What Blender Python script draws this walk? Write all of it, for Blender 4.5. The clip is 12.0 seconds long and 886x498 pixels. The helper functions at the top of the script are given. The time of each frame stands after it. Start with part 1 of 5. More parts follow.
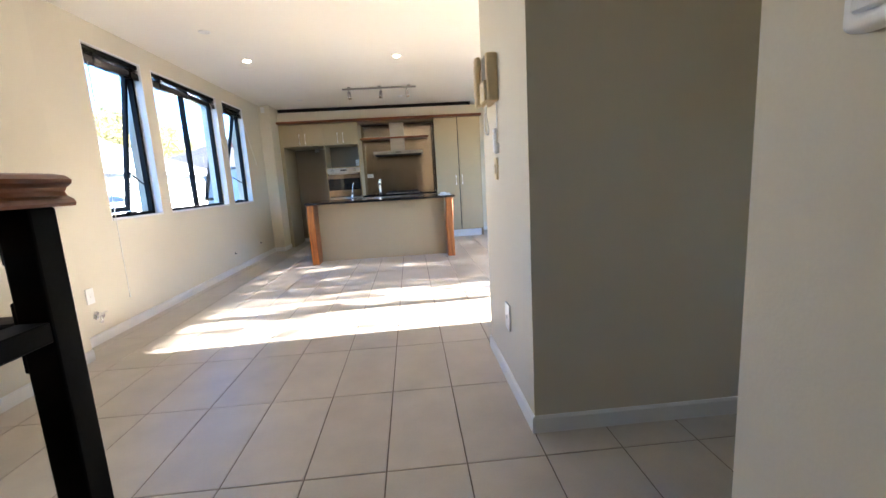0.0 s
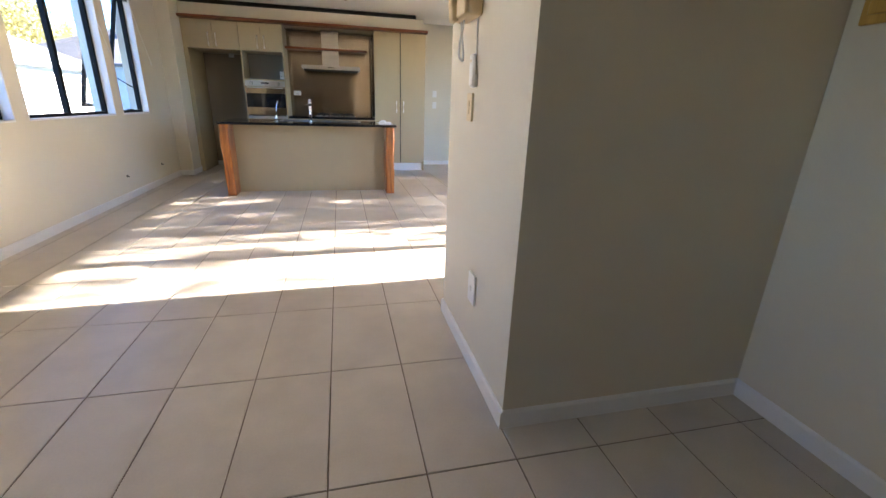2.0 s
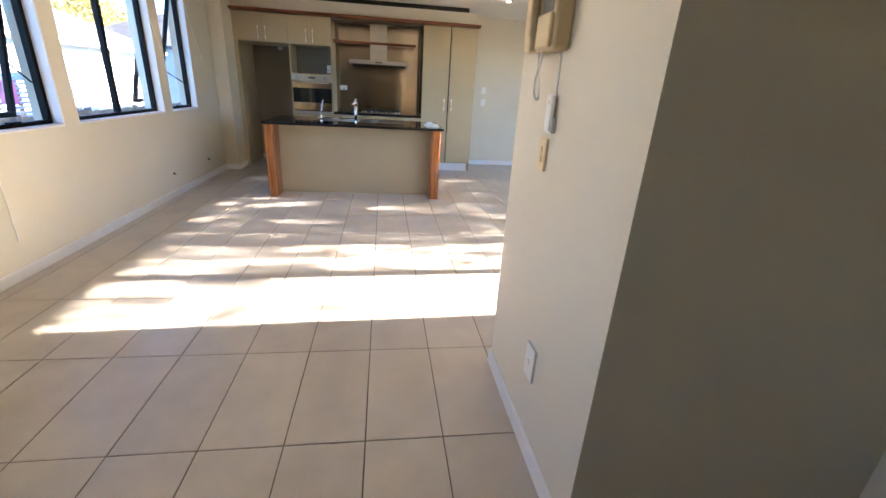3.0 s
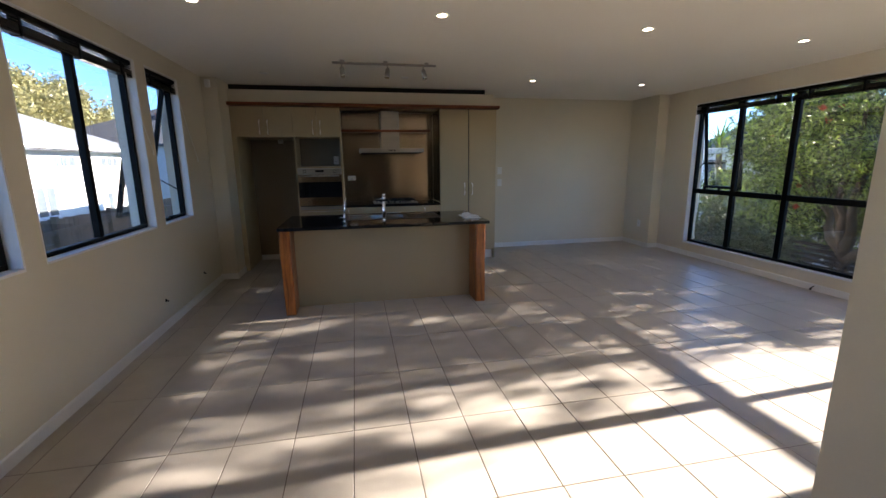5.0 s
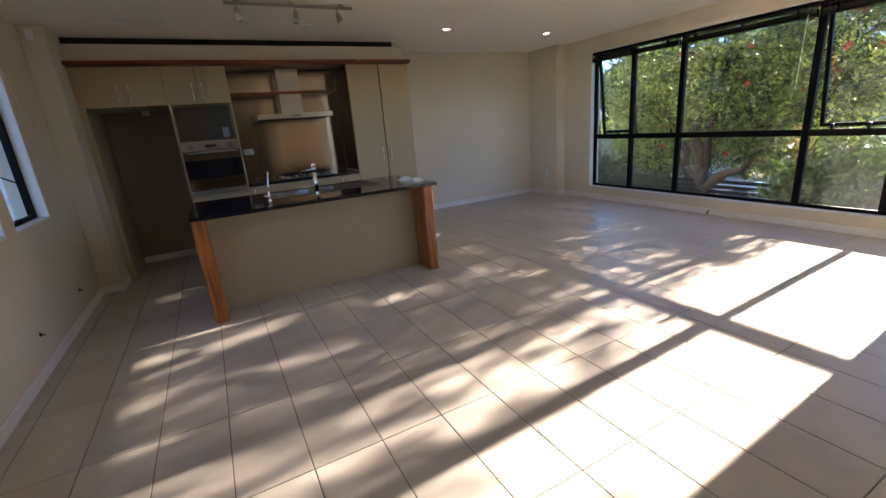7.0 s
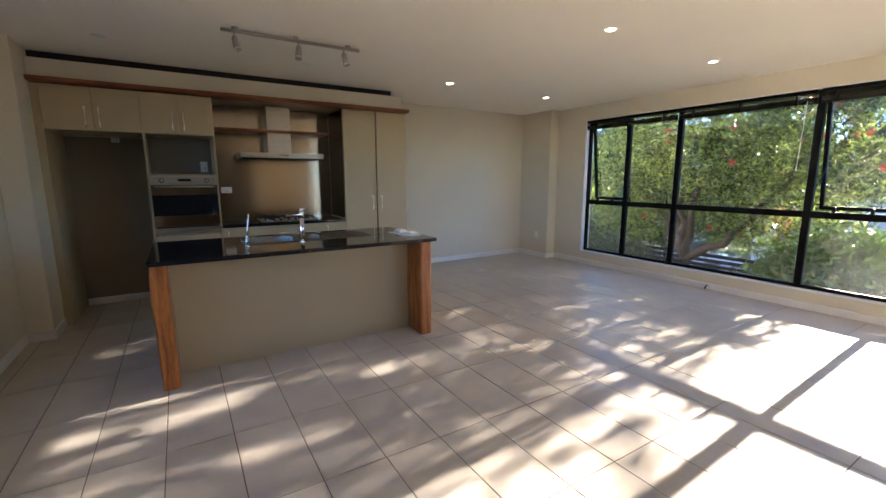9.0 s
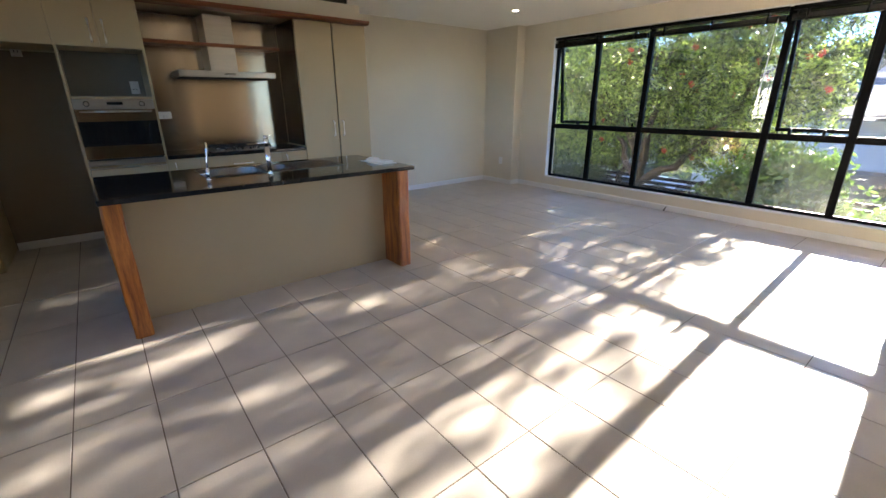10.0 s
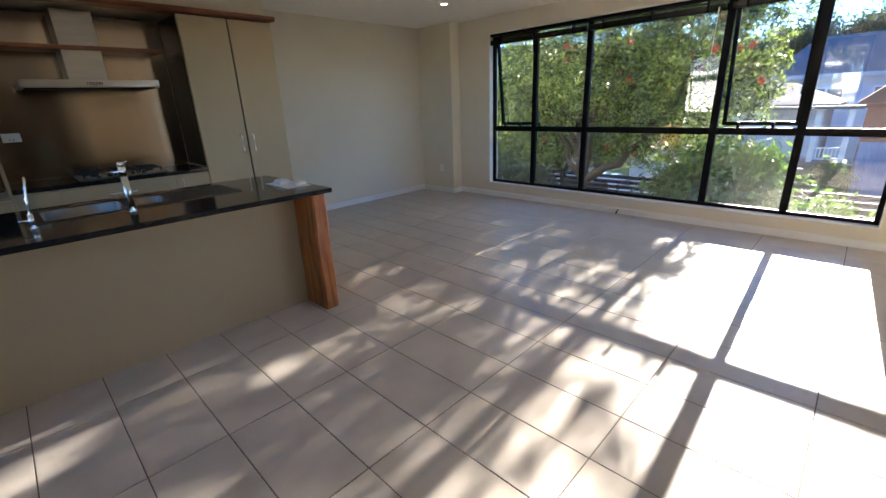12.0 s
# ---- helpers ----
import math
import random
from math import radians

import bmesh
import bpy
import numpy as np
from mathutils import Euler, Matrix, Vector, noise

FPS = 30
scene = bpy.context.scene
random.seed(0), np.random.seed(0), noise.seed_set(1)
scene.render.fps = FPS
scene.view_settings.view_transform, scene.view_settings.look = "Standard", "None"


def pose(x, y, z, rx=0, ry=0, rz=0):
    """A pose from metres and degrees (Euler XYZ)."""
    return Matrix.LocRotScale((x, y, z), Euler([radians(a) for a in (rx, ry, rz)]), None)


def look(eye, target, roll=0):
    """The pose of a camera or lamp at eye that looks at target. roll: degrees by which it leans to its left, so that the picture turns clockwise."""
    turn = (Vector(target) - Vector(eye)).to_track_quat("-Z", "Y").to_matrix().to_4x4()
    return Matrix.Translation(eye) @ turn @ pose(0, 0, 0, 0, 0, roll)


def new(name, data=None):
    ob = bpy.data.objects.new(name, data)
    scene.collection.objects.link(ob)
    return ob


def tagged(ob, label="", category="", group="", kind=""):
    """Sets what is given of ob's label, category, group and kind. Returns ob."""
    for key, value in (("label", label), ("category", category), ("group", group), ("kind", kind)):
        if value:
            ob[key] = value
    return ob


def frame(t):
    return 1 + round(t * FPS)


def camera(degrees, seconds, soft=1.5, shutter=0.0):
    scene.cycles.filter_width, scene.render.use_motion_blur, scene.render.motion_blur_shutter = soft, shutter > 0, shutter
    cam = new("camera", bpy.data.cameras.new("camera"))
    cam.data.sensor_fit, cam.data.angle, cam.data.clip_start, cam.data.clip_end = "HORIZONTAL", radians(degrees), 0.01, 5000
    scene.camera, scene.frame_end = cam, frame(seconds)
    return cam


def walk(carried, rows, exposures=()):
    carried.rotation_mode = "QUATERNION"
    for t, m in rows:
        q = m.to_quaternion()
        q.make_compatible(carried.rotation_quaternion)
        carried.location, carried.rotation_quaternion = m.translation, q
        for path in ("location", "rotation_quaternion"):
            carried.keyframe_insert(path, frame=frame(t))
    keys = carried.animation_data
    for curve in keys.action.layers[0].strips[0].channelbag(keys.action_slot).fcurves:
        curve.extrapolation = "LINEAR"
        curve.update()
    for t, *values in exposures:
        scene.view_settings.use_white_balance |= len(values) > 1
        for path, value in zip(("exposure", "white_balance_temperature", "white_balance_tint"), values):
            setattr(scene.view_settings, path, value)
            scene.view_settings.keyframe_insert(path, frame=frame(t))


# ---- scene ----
cam = camera(92.7, 12.0)
PATH = [
    (0, (0.621, 0.546, 1.072), (0.756, 2.515, 0.747), -3.3),
    (0.5, (0.651, 0.556, 1.058), (0.634, 2.529, 0.731), -1.6),
    (1, (0.605, 0.6, 1.029), (0.462, 2.557, 0.642), 0.0),
    (1.5, (0.515, 0.788, 1.093), (0.659, 2.708, 0.552), -0.1),
    (2, (0.546, 0.976, 1.12), (0.994, 2.813, 0.471), 1.9),
    (2.5, (0.633, 1.162, 1.259), (1.11, 2.893, 0.378), -0.2),
    (3, (0.527, 1.315, 1.307), (0.807, 3.162, 0.593), 3.3),
    (3.2, (0.405, 1.358, 1.343), (0.440, 3.260, 0.724), 2.9),
    (4.8, (-0.012, 2.247, 1.377), (0.318, 4.179, 0.981), -0.3),
    (5, (-0.08, 2.33, 1.429), (0.311, 4.25, 1.028), -0.6),
    (5.5, (-0.197, 2.541, 1.401), (0.346, 4.426, 1.011), -3.0),
    (6, (-0.263, 2.745, 1.398), (0.556, 4.523, 0.989), -1.2),
    (6.5, (-0.504, 2.812, 1.358), (0.351, 4.539, 0.825), -7.7),
    (7, (-0.589, 2.857, 1.36), (0.294, 4.56, 0.795), -4.7),
    (7.5, (-0.635, 2.89, 1.344), (0.213, 4.625, 0.824), 1.4),
    (7.7, (-0.566, 2.922, 1.337), (0.371, 4.610, 0.814), 1.9),
    (9.3, (-0.629, 3.429, 1.369), (0.413, 5.106, 1.052), -0.3),
    (9.5, (-0.687, 3.494, 1.395), (0.334, 5.168, 0.999), -0.9),
    (10, (-0.735, 3.538, 1.34), (0.441, 5.015, 0.681), -0.2),
    (10.5, (-0.663, 3.517, 1.348), (0.751, 4.755, 0.663), 1.0),
    (11, (-0.505, 3.532, 1.333), (1.147, 4.477, 0.717), 0.1),
    (11.5, (-0.312, 3.761, 1.364), (1.195, 4.97, 0.846), -0.8),
    (12, (-0.234, 3.92, 1.343), (1.111, 5.251, 0.694), -2.3),
]
EXPOSURES = [(0.0, 5.05, 6950, 12), (1.4, 5.1, 7150, 13), (2.2, 4.8, 7550, 14), (2.6, 4.8, 7700, 14), (3.2, 4.9, 7350, 14), (4.8, 3.05, 7350, 14), (5.5, 3.25, 7600, 15), (6.5, 3.4, 7750, 17), (7.7, 3.5, 7750, 16), (9.3, 3.9, 7600, 13), (10.0, 3.95, 7450, 12), (10.5, 3.5, 7250, 12), (12.0, 3.5, 7200, 12)]
walk(cam, [(t, look(eye, target, roll)) for t, eye, target, roll in PATH], EXPOSURES)

# ---- world and sun ----
SUN_WAY = Vector((-1.0, -0.040, -0.339)).normalized()
world = bpy.data.worlds.new("sky")
scene.world = world
world.use_nodes = True
wn = world.node_tree.nodes
sky = wn.new("ShaderNodeTexSky")
sky.sky_type, sky.sun_disc = "NISHITA", False
sky.dust_density, sky.ozone_density, sky.altitude = 0.0, 8.0, 2500
sky.sun_elevation, sky.sun_rotation = radians(18.7), radians(88)
world.node_tree.links.new(sky.outputs[0], wn["Background"].inputs[0])
wn["Background"].inputs[1].default_value = 0.082
sun = new("sun", bpy.data.lights.new("sun", "SUN"))
sun.data.energy, sun.data.angle, sun.data.color = 3.7, radians(0.53), (1.0, 0.985, 0.965)
# fill lamp in an added, unseen opening; brightens the entry walls
entry_fill = new("entry_fill_lamp", bpy.data.lights.new("entry_fill_lamp", "AREA"))
entry_fill.data.shape, entry_fill.data.size, entry_fill.data.size_y, entry_fill.data.energy, entry_fill.data.color = "RECTANGLE", 0.35, 1.0, 0.34, (0.82, 0.92, 1.0)
entry_fill.matrix_world = look((-1.86, 1.78, 1.4), (1.0, 0.8, 0.9))
sun.matrix_world = look((30, 2, 12), Vector((30, 2, 12)) + SUN_WAY)


# ---- materials ----
def mat(name, color, rough=0.5, metal=0.0, var=0.08, scale=3.0, fine=60.0, bump=0.05, tint=None, spec=0.5, stretch=(1, 1, 1), rand=0.0, coat=0.0):
    """A surface with variation at two scales, fine relief and, with rand, a tone of its own for each object."""
    m = bpy.data.materials.new(name)
    m.use_nodes = True
    n, l = m.node_tree.nodes, m.node_tree.links
    b = n["Principled BSDF"]
    tc = n.new("ShaderNodeTexCoord")
    mp = n.new("ShaderNodeMapping")
    mp.inputs["Scale"].default_value = stretch
    if rand:                                       # alike pieces each get a grain of their own
        wi, va = n.new("ShaderNodeObjectInfo"), n.new("ShaderNodeVectorMath")
        l.new(tc.outputs["Object"], va.inputs[0]), l.new(wi.outputs["Location"], va.inputs[1]), l.new(va.outputs[0], mp.inputs["Vector"])
    else:
        l.new(tc.outputs["Object"], mp.inputs["Vector"])
    big, small = n.new("ShaderNodeTexNoise"), n.new("ShaderNodeTexNoise")
    big.inputs["Scale"].default_value, small.inputs["Scale"].default_value = scale, fine
    big.inputs["Detail"].default_value, small.inputs["Detail"].default_value = 4, 3
    l.new(mp.outputs[0], big.inputs["Vector"]), l.new(mp.outputs[0], small.inputs["Vector"])
    mix = n.new("ShaderNodeMix")
    mix.data_type = "RGBA"
    dark = tint or tuple(c * (1 - 2.2 * var) for c in color)
    mix.inputs[6].default_value, mix.inputs[7].default_value = (*dark, 1), (*color, 1)
    add = n.new("ShaderNodeMath")
    add.operation = "MULTIPLY_ADD"
    l.new(small.outputs[0], add.inputs[0])
    add.inputs[1].default_value = 0.35
    l.new(big.outputs[0], add.inputs[2])
    ramp = n.new("ShaderNodeMapRange")
    ramp.inputs[1].default_value, ramp.inputs[2].default_value = 0.45, 0.85
    l.new(add.outputs[0], ramp.inputs[0])
    l.new(ramp.outputs[0], mix.inputs[0])
    out = mix.outputs[2]
    if rand:
        oi, hs, mr = n.new("ShaderNodeObjectInfo"), n.new("ShaderNodeHueSaturation"), n.new("ShaderNodeMapRange")
        mr.inputs[3].default_value, mr.inputs[4].default_value = 1 - rand, 1 + rand
        l.new(oi.outputs["Random"], mr.inputs[0]), l.new(mr.outputs[0], hs.inputs["Value"]), l.new(out, hs.inputs["Color"])
        out = hs.outputs[0]
    l.new(out, b.inputs["Base Color"])
    b.inputs["Roughness"].default_value, b.inputs["Metallic"].default_value = rough, metal
    b.inputs["Specular IOR Level"].default_value = spec
    b.inputs["Coat Weight"].default_value = coat
    rr = n.new("ShaderNodeMapRange")
    rr.inputs[3].default_value, rr.inputs[4].default_value = max(0.02, rough * 0.82), min(1, rough * 1.2)
    l.new(big.outputs[0], rr.inputs[0]), l.new(rr.outputs[0], b.inputs["Roughness"])
    if bump:
        bp = n.new("ShaderNodeBump")
        bp.inputs["Strength"].default_value, bp.inputs["Distance"].default_value = bump, 0.004
        l.new(small.outputs[0], bp.inputs["Height"]), l.new(bp.outputs[0], b.inputs["Normal"])
    return m


def wood(name, light, dark, along=(1, 1, 12), rough=0.4, coat=0.2):
    """Timber with wavy grain, along the axis of the smallest stretch."""
    m = bpy.data.materials.new(name)
    m.use_nodes = True
    n, l = m.node_tree.nodes, m.node_tree.links
    b = n["Principled BSDF"]
    tc, mp = n.new("ShaderNodeTexCoord"), n.new("ShaderNodeMapping")
    mp.inputs["Scale"].default_value = along
    l.new(tc.outputs["Object"], mp.inputs["Vector"])
    a, f = n.new("ShaderNodeTexNoise"), n.new("ShaderNodeTexNoise")
    a.inputs["Scale"].default_value, a.inputs["Detail"].default_value, a.inputs["Distortion"].default_value = 2.2, 6, 1.2
    f.inputs["Scale"].default_value, f.inputs["Detail"].default_value = 22, 4
    l.new(mp.outputs[0], a.inputs["Vector"]), l.new(mp.outputs[0], f.inputs["Vector"])
    add = n.new("ShaderNodeMath")
    add.operation = "MULTIPLY_ADD"
    add.inputs[1].default_value = 0.4
    l.new(f.outputs[0], add.inputs[0]), l.new(a.outputs[0], add.inputs[2])
    cr = n.new("ShaderNodeValToRGB")
    cr.color_ramp.elements[0].position, cr.color_ramp.elements[0].color = 0.5, (*dark, 1)
    cr.color_ramp.elements[1].position, cr.color_ramp.elements[1].color = 0.85, (*light, 1)
    l.new(add.outputs[0], cr.inputs[0]), l.new(cr.outputs[0], b.inputs["Base Color"])
    b.inputs["Roughness"].default_value, b.inputs["Coat Weight"].default_value = rough, coat
    bp = n.new("ShaderNodeBump")
    bp.inputs["Strength"].default_value, bp.inputs["Distance"].default_value = 0.15, 0.002
    l.new(f.outputs[0], bp.inputs["Height"]), l.new(bp.outputs[0], b.inputs["Normal"])
    return m


def glass_pane(name):
    """Clear window glass: see-through, with the mirror gloss that its angle gives."""
    m = bpy.data.materials.new(name)
    m.use_nodes = True
    n, l = m.node_tree.nodes, m.node_tree.links
    n.remove(n["Principled BSDF"])
    t, g, mix = n.new("ShaderNodeBsdfTransparent"), n.new("ShaderNodeBsdfGlossy"), n.new("ShaderNodeMixShader")
    lw, pw, mr = n.new("ShaderNodeLayerWeight"), n.new("ShaderNodeMath"), n.new("ShaderNodeMapRange")
    pw.operation, pw.inputs[1].default_value = "POWER", 5.0
    mr.inputs[3].default_value, mr.inputs[4].default_value = 0.10, 1.0
    t.inputs[0].default_value, g.inputs["Roughness"].default_value = (0.98, 0.98, 0.98, 1), 0.0
    l.new(lw.outputs["Facing"], pw.inputs[0]), l.new(pw.outputs[0], mr.inputs[0]), l.new(mr.outputs[0], mix.inputs[0])
    tc, dust, dr = n.new("ShaderNodeTexCoord"), n.new("ShaderNodeTexNoise"), n.new("ShaderNodeMapRange")
    tl, film = n.new("ShaderNodeBsdfTranslucent"), n.new("ShaderNodeMixShader")
    dust.inputs["Scale"].default_value, dust.inputs["Detail"].default_value = 2.5, 5
    dr.inputs[1].default_value, dr.inputs[2].default_value, dr.inputs[3].default_value, dr.inputs[4].default_value = 0.3, 0.8, 0.002, 0.007
    l.new(tc.outputs["Object"], dust.inputs["Vector"]), l.new(dust.outputs[0], dr.inputs[0]), l.new(dr.outputs[0], film.inputs[0])
    l.new(t.outputs[0], film.inputs[1]), l.new(tl.outputs[0], film.inputs[2])
    l.new(film.outputs[0], mix.inputs[1]), l.new(g.outputs[0], mix.inputs[2])
    l.new(mix.outputs[0], n["Material Output"].inputs[0])
    return m


def glow(name, color, strength):
    m = bpy.data.materials.new(name)
    m.use_nodes = True
    b = m.node_tree.nodes["Principled BSDF"]
    b.inputs["Base Color"].default_value = (*color, 1)
    b.inputs["Emission Color"].default_value, b.inputs["Emission Strength"].default_value = (*color, 1), strength
    return m


def leafy(name, a, b2, rough=0.45):
    """Foliage whose leaves differ one by one, and let some light through."""
    m = bpy.data.materials.new(name)
    m.use_nodes = True
    n, l = m.node_tree.nodes, m.node_tree.links
    b = n["Principled BSDF"]
    geo, cr = n.new("ShaderNodeNewGeometry"), n.new("ShaderNodeValToRGB")
    cr.color_ramp.elements[0].color, cr.color_ramp.elements[1].color = (*a, 1), (*b2, 1)
    cr.color_ramp.elements[0].position = 0.3
    l.new(geo.outputs["Random Per Island"], cr.inputs[0]), l.new(cr.outputs[0], b.inputs["Base Color"])
    b.inputs["Roughness"].default_value = rough
    tr, mix = n.new("ShaderNodeBsdfTranslucent"), n.new("ShaderNodeMixShader")
    mix.inputs[0].default_value = 0.45
    l.new(cr.outputs[0], tr.inputs[0]), l.new(b.outputs[0], mix.inputs[1]), l.new(tr.outputs[0], mix.inputs[2])
    l.new(mix.outputs[0], n["Material Output"].inputs[0])
    return m


WALL = mat("wall_paint", (0.69, 0.625, 0.505), 0.7, var=0.03, scale=1.2, fine=180, bump=0.08)
CEIL = mat("ceiling_paint", (0.91, 0.865, 0.775), 0.85, var=0.02, scale=0.9, fine=160, bump=0.06)
WHITE = mat("white_gloss_paint", (0.78, 0.77, 0.76), 0.4, var=0.03, scale=4, fine=90, bump=0.03)
TILE = mat("floor_tile", (0.55, 0.495, 0.435), 0.33, var=0.07, scale=5.0, fine=140, bump=0.03, rand=0.035)
GROUT = mat("grout", (0.17, 0.13, 0.10), 0.9, var=0.12, scale=20, fine=200, bump=0.2)
CAB = mat("cabinet_laminate", (0.43, 0.335, 0.20), 0.45, var=0.02, scale=2, fine=120, bump=0.02)
CABIN = mat("cabinet_inside", (0.22, 0.20, 0.17), 0.6, var=0.04, scale=3, fine=100, bump=0.02)
STONE = mat("black_granite", (0.016, 0.015, 0.016), 0.07, var=0.3, scale=40, fine=400, bump=0.0, tint=(0.006, 0.006, 0.007))
STEEL = mat("brushed_steel", (0.48, 0.445, 0.40), 0.3, metal=1.0, var=0.06, scale=2.5, fine=90, bump=0.04, stretch=(1, 1, 14))
STEELH = mat("brushed_steel_sheet", (0.45, 0.375, 0.295), 0.15, metal=1.0, var=0.04, scale=2.0, fine=120, bump=0.01, stretch=(9, 1, 0.25))
STEELD = mat("dark_steel_lining", (0.10, 0.092, 0.082), 0.2, metal=1.0, var=0.05, scale=1.2, fine=200, bump=0.0)
SATIN = mat("satin_handle_metal", (0.90, 0.87, 0.82), 0.5, metal=0.6, var=0.03, scale=6, fine=100, bump=0.0)
CHROME = mat("chrome", (0.90, 0.90, 0.91), 0.06, metal=1.0, var=0.02, scale=8, fine=100, bump=0.0)
BLACKGLASS = mat("oven_glass", (0.012, 0.012, 0.013), 0.05, var=0.1, scale=3, fine=50, bump=0.0)
ALU = mat("black_aluminium", (0.005, 0.005, 0.0055), 0.5, spec=0.12, var=0.15, scale=6, fine=120, bump=0.03)
IRON = mat("black_painted_steel", (0.0035, 0.0035, 0.005), 0.5, spec=0.1, var=0.2, scale=9, fine=80, bump=0.08)
SLAT = mat("black_blind_slat", (0.008, 0.007, 0.007), 0.14, var=0.1, scale=8, fine=60, bump=0.0)
CREAM = mat("cream_plastic", (0.74, 0.58, 0.35), 0.45, var=0.05, scale=6, fine=90, bump=0.03)
BEIGE = mat("beige_plastic", (0.66, 0.49, 0.28), 0.5, var=0.05, scale=6, fine=90, bump=0.03)
PLASTIC = mat("white_plastic", (0.80, 0.79, 0.77), 0.4, var=0.03, scale=6, fine=90, bump=0.02)
# near-black for slots and small fittings, also the painted shade over the bulkhead
DARK = mat("dark_fittings_and_shade", (0.02, 0.018, 0.016), 0.8, var=0.1, scale=6, fine=60, bump=0.0)
CAST = mat("cast_iron", (0.012, 0.012, 0.012), 0.6, var=0.2, scale=20, fine=120, bump=0.1)
RIMU = wood("red_timber", (0.50, 0.16, 0.03), (0.17, 0.04, 0.009), (9, 9, 0.8))
RIMUX = wood("red_timber_along", (0.26, 0.075, 0.022), (0.10, 0.026, 0.010), (0.8, 9, 9))
MAHOG = wood("dark_red_handrail", (0.33, 0.10, 0.036), (0.16, 0.045, 0.018), (9, 0.8, 9), 0.3, 0.4)
MAHOGX = wood("dark_red_handrail_across", (0.33, 0.10, 0.036), (0.16, 0.045, 0.018), (0.8, 9, 9), 0.3, 0.4)
HONEY = wood("honey_timber", (0.62, 0.36, 0.08), (0.45, 0.24, 0.05), (9, 9, 0.8))
bs = STEELH.node_tree.nodes["Principled BSDF"]                # brushed sideways, so gloss runs up and down
bs.inputs["Anisotropic"].default_value, bs.inputs["Anisotropic Rotation"].default_value = 0.9, 0.25
along = STEELH.node_tree.nodes.new("ShaderNodeTangent")
along.direction_type, along.axis = "RADIAL", "Z"
STEELH.node_tree.links.new(along.outputs[0], bs.inputs["Tangent"])
SINKST = mat("dull_sink_steel", (0.20, 0.18, 0.155), 0.42, metal=1.0, var=0.08, scale=4, fine=120, bump=0.02)
# browner and darker than the room walls
RECESS = mat("brown_recess", (0.30, 0.24, 0.17), 0.75, var=0.05, scale=1.5, fine=150, bump=0.08)
GLASS = glass_pane("window_glass")
LAMP = glow("lamp_face", (1.0, 0.88, 0.70), 7.0)

# ---- building tools ----
AT = {}


def thing(name, loc, label, category, group="", kind=""):
    ob = new(name)
    ob.empty_display_size = 0.1
    ob.location = loc
    AT[ob] = Vector(loc)
    return tagged(ob, label, category, group, kind)


def part(name, bm, material, parent=None, label="", smooth=False):
    """Links a bmesh, built in world metres, as one mesh object, under its thing where one is given."""
    me = bpy.data.meshes.new(name)
    origin = AT[parent] if parent else Vector((0, 0, 0))
    if parent:
        bmesh.ops.translate(bm, verts=bm.verts, vec=-origin)
    if smooth:
        for f in bm.faces:
            f.smooth = True
    bm.to_mesh(me)
    bm.free()
    me.materials.append(material)
    ob = new(name, me)
    if parent:
        ob.parent = parent
    AT[ob] = origin
    return tagged(ob, label) if label else ob


def solid(name, bm, material, label, category, kind="", group="", smooth=False):
    return tagged(part(name, bm, material, None, "", smooth), label, category, group, kind)


def box(x0, x1, y0, y1, z0, z1, bevel=0.0, bm=None, seg=1):
    bm = bm or bmesh.new()
    vs = bmesh.ops.create_cube(bm, size=1)["verts"]
    bmesh.ops.scale(bm, verts=vs, vec=(abs(x1 - x0), abs(y1 - y0), abs(z1 - z0)))
    bmesh.ops.translate(bm, verts=vs, vec=((x0 + x1) / 2, (y0 + y1) / 2, (z0 + z1) / 2))
    if bevel:
        es = list({e for v in vs for e in v.link_edges})
        bmesh.ops.bevel(bm, geom=es, offset=bevel, segments=seg, affect="EDGES", profile=0.5)
    return bm


def rod(p, q, r, r2=None, seg=16, bm=None):
    """A round bar from p to q."""
    bm = bm or bmesh.new()
    p, q = Vector(p), Vector(q)
    m = Matrix.Translation((p + q) / 2) @ (q - p).to_track_quat("Z", "Y").to_matrix().to_4x4()
    bmesh.ops.create_cone(bm, cap_ends=True, segments=seg, radius1=r, radius2=r if r2 is None else r2, depth=(q - p).length, matrix=m)
    return bm


def tube(points, r, seg=8, bm=None):
    """A bent bar through the points, with joints rounded off by short steps."""
    bm = bm or bmesh.new()
    pts = [Vector(p) for p in points]
    rings = []
    for i, p in enumerate(pts):
        d = (pts[min(i + 1, len(pts) - 1)] - pts[max(i - 1, 0)]).normalized()
        q = d.to_track_quat("Z", "Y").to_matrix()
        rings.append([bm.verts.new(p + q @ Vector((r * math.cos(a), r * math.sin(a), 0))) for a in (k * 2 * math.pi / seg for k in range(seg))])
    for a, b in zip(rings, rings[1:]):
        for k in range(seg):
            bm.faces.new((a[k], a[(k + 1) % seg], b[(k + 1) % seg], b[k]))
    bm.faces.new(rings[0][::-1]), bm.faces.new(rings[-1])
    return bm


def sweep(profile, p, q, up=(0, 0, 1), bm=None):
    """A moulding of the given outline (across, up) from p to q."""
    bm = bm or bmesh.new()
    p, q, up = Vector(p), Vector(q), Vector(up)
    side = (q - p).normalized().cross(up).normalized()
    ends = [[bm.verts.new(o + side * a + up * b) for a, b in profile] for o in (p, q)]
    n = len(profile)
    for k in range(n):
        bm.faces.new((ends[0][k], ends[0][(k + 1) % n], ends[1][(k + 1) % n], ends[1][k]))
    bm.faces.new(ends[0][::-1]), bm.faces.new(ends[1])
    bmesh.ops.recalc_face_normals(bm, faces=bm.faces)
    return bm


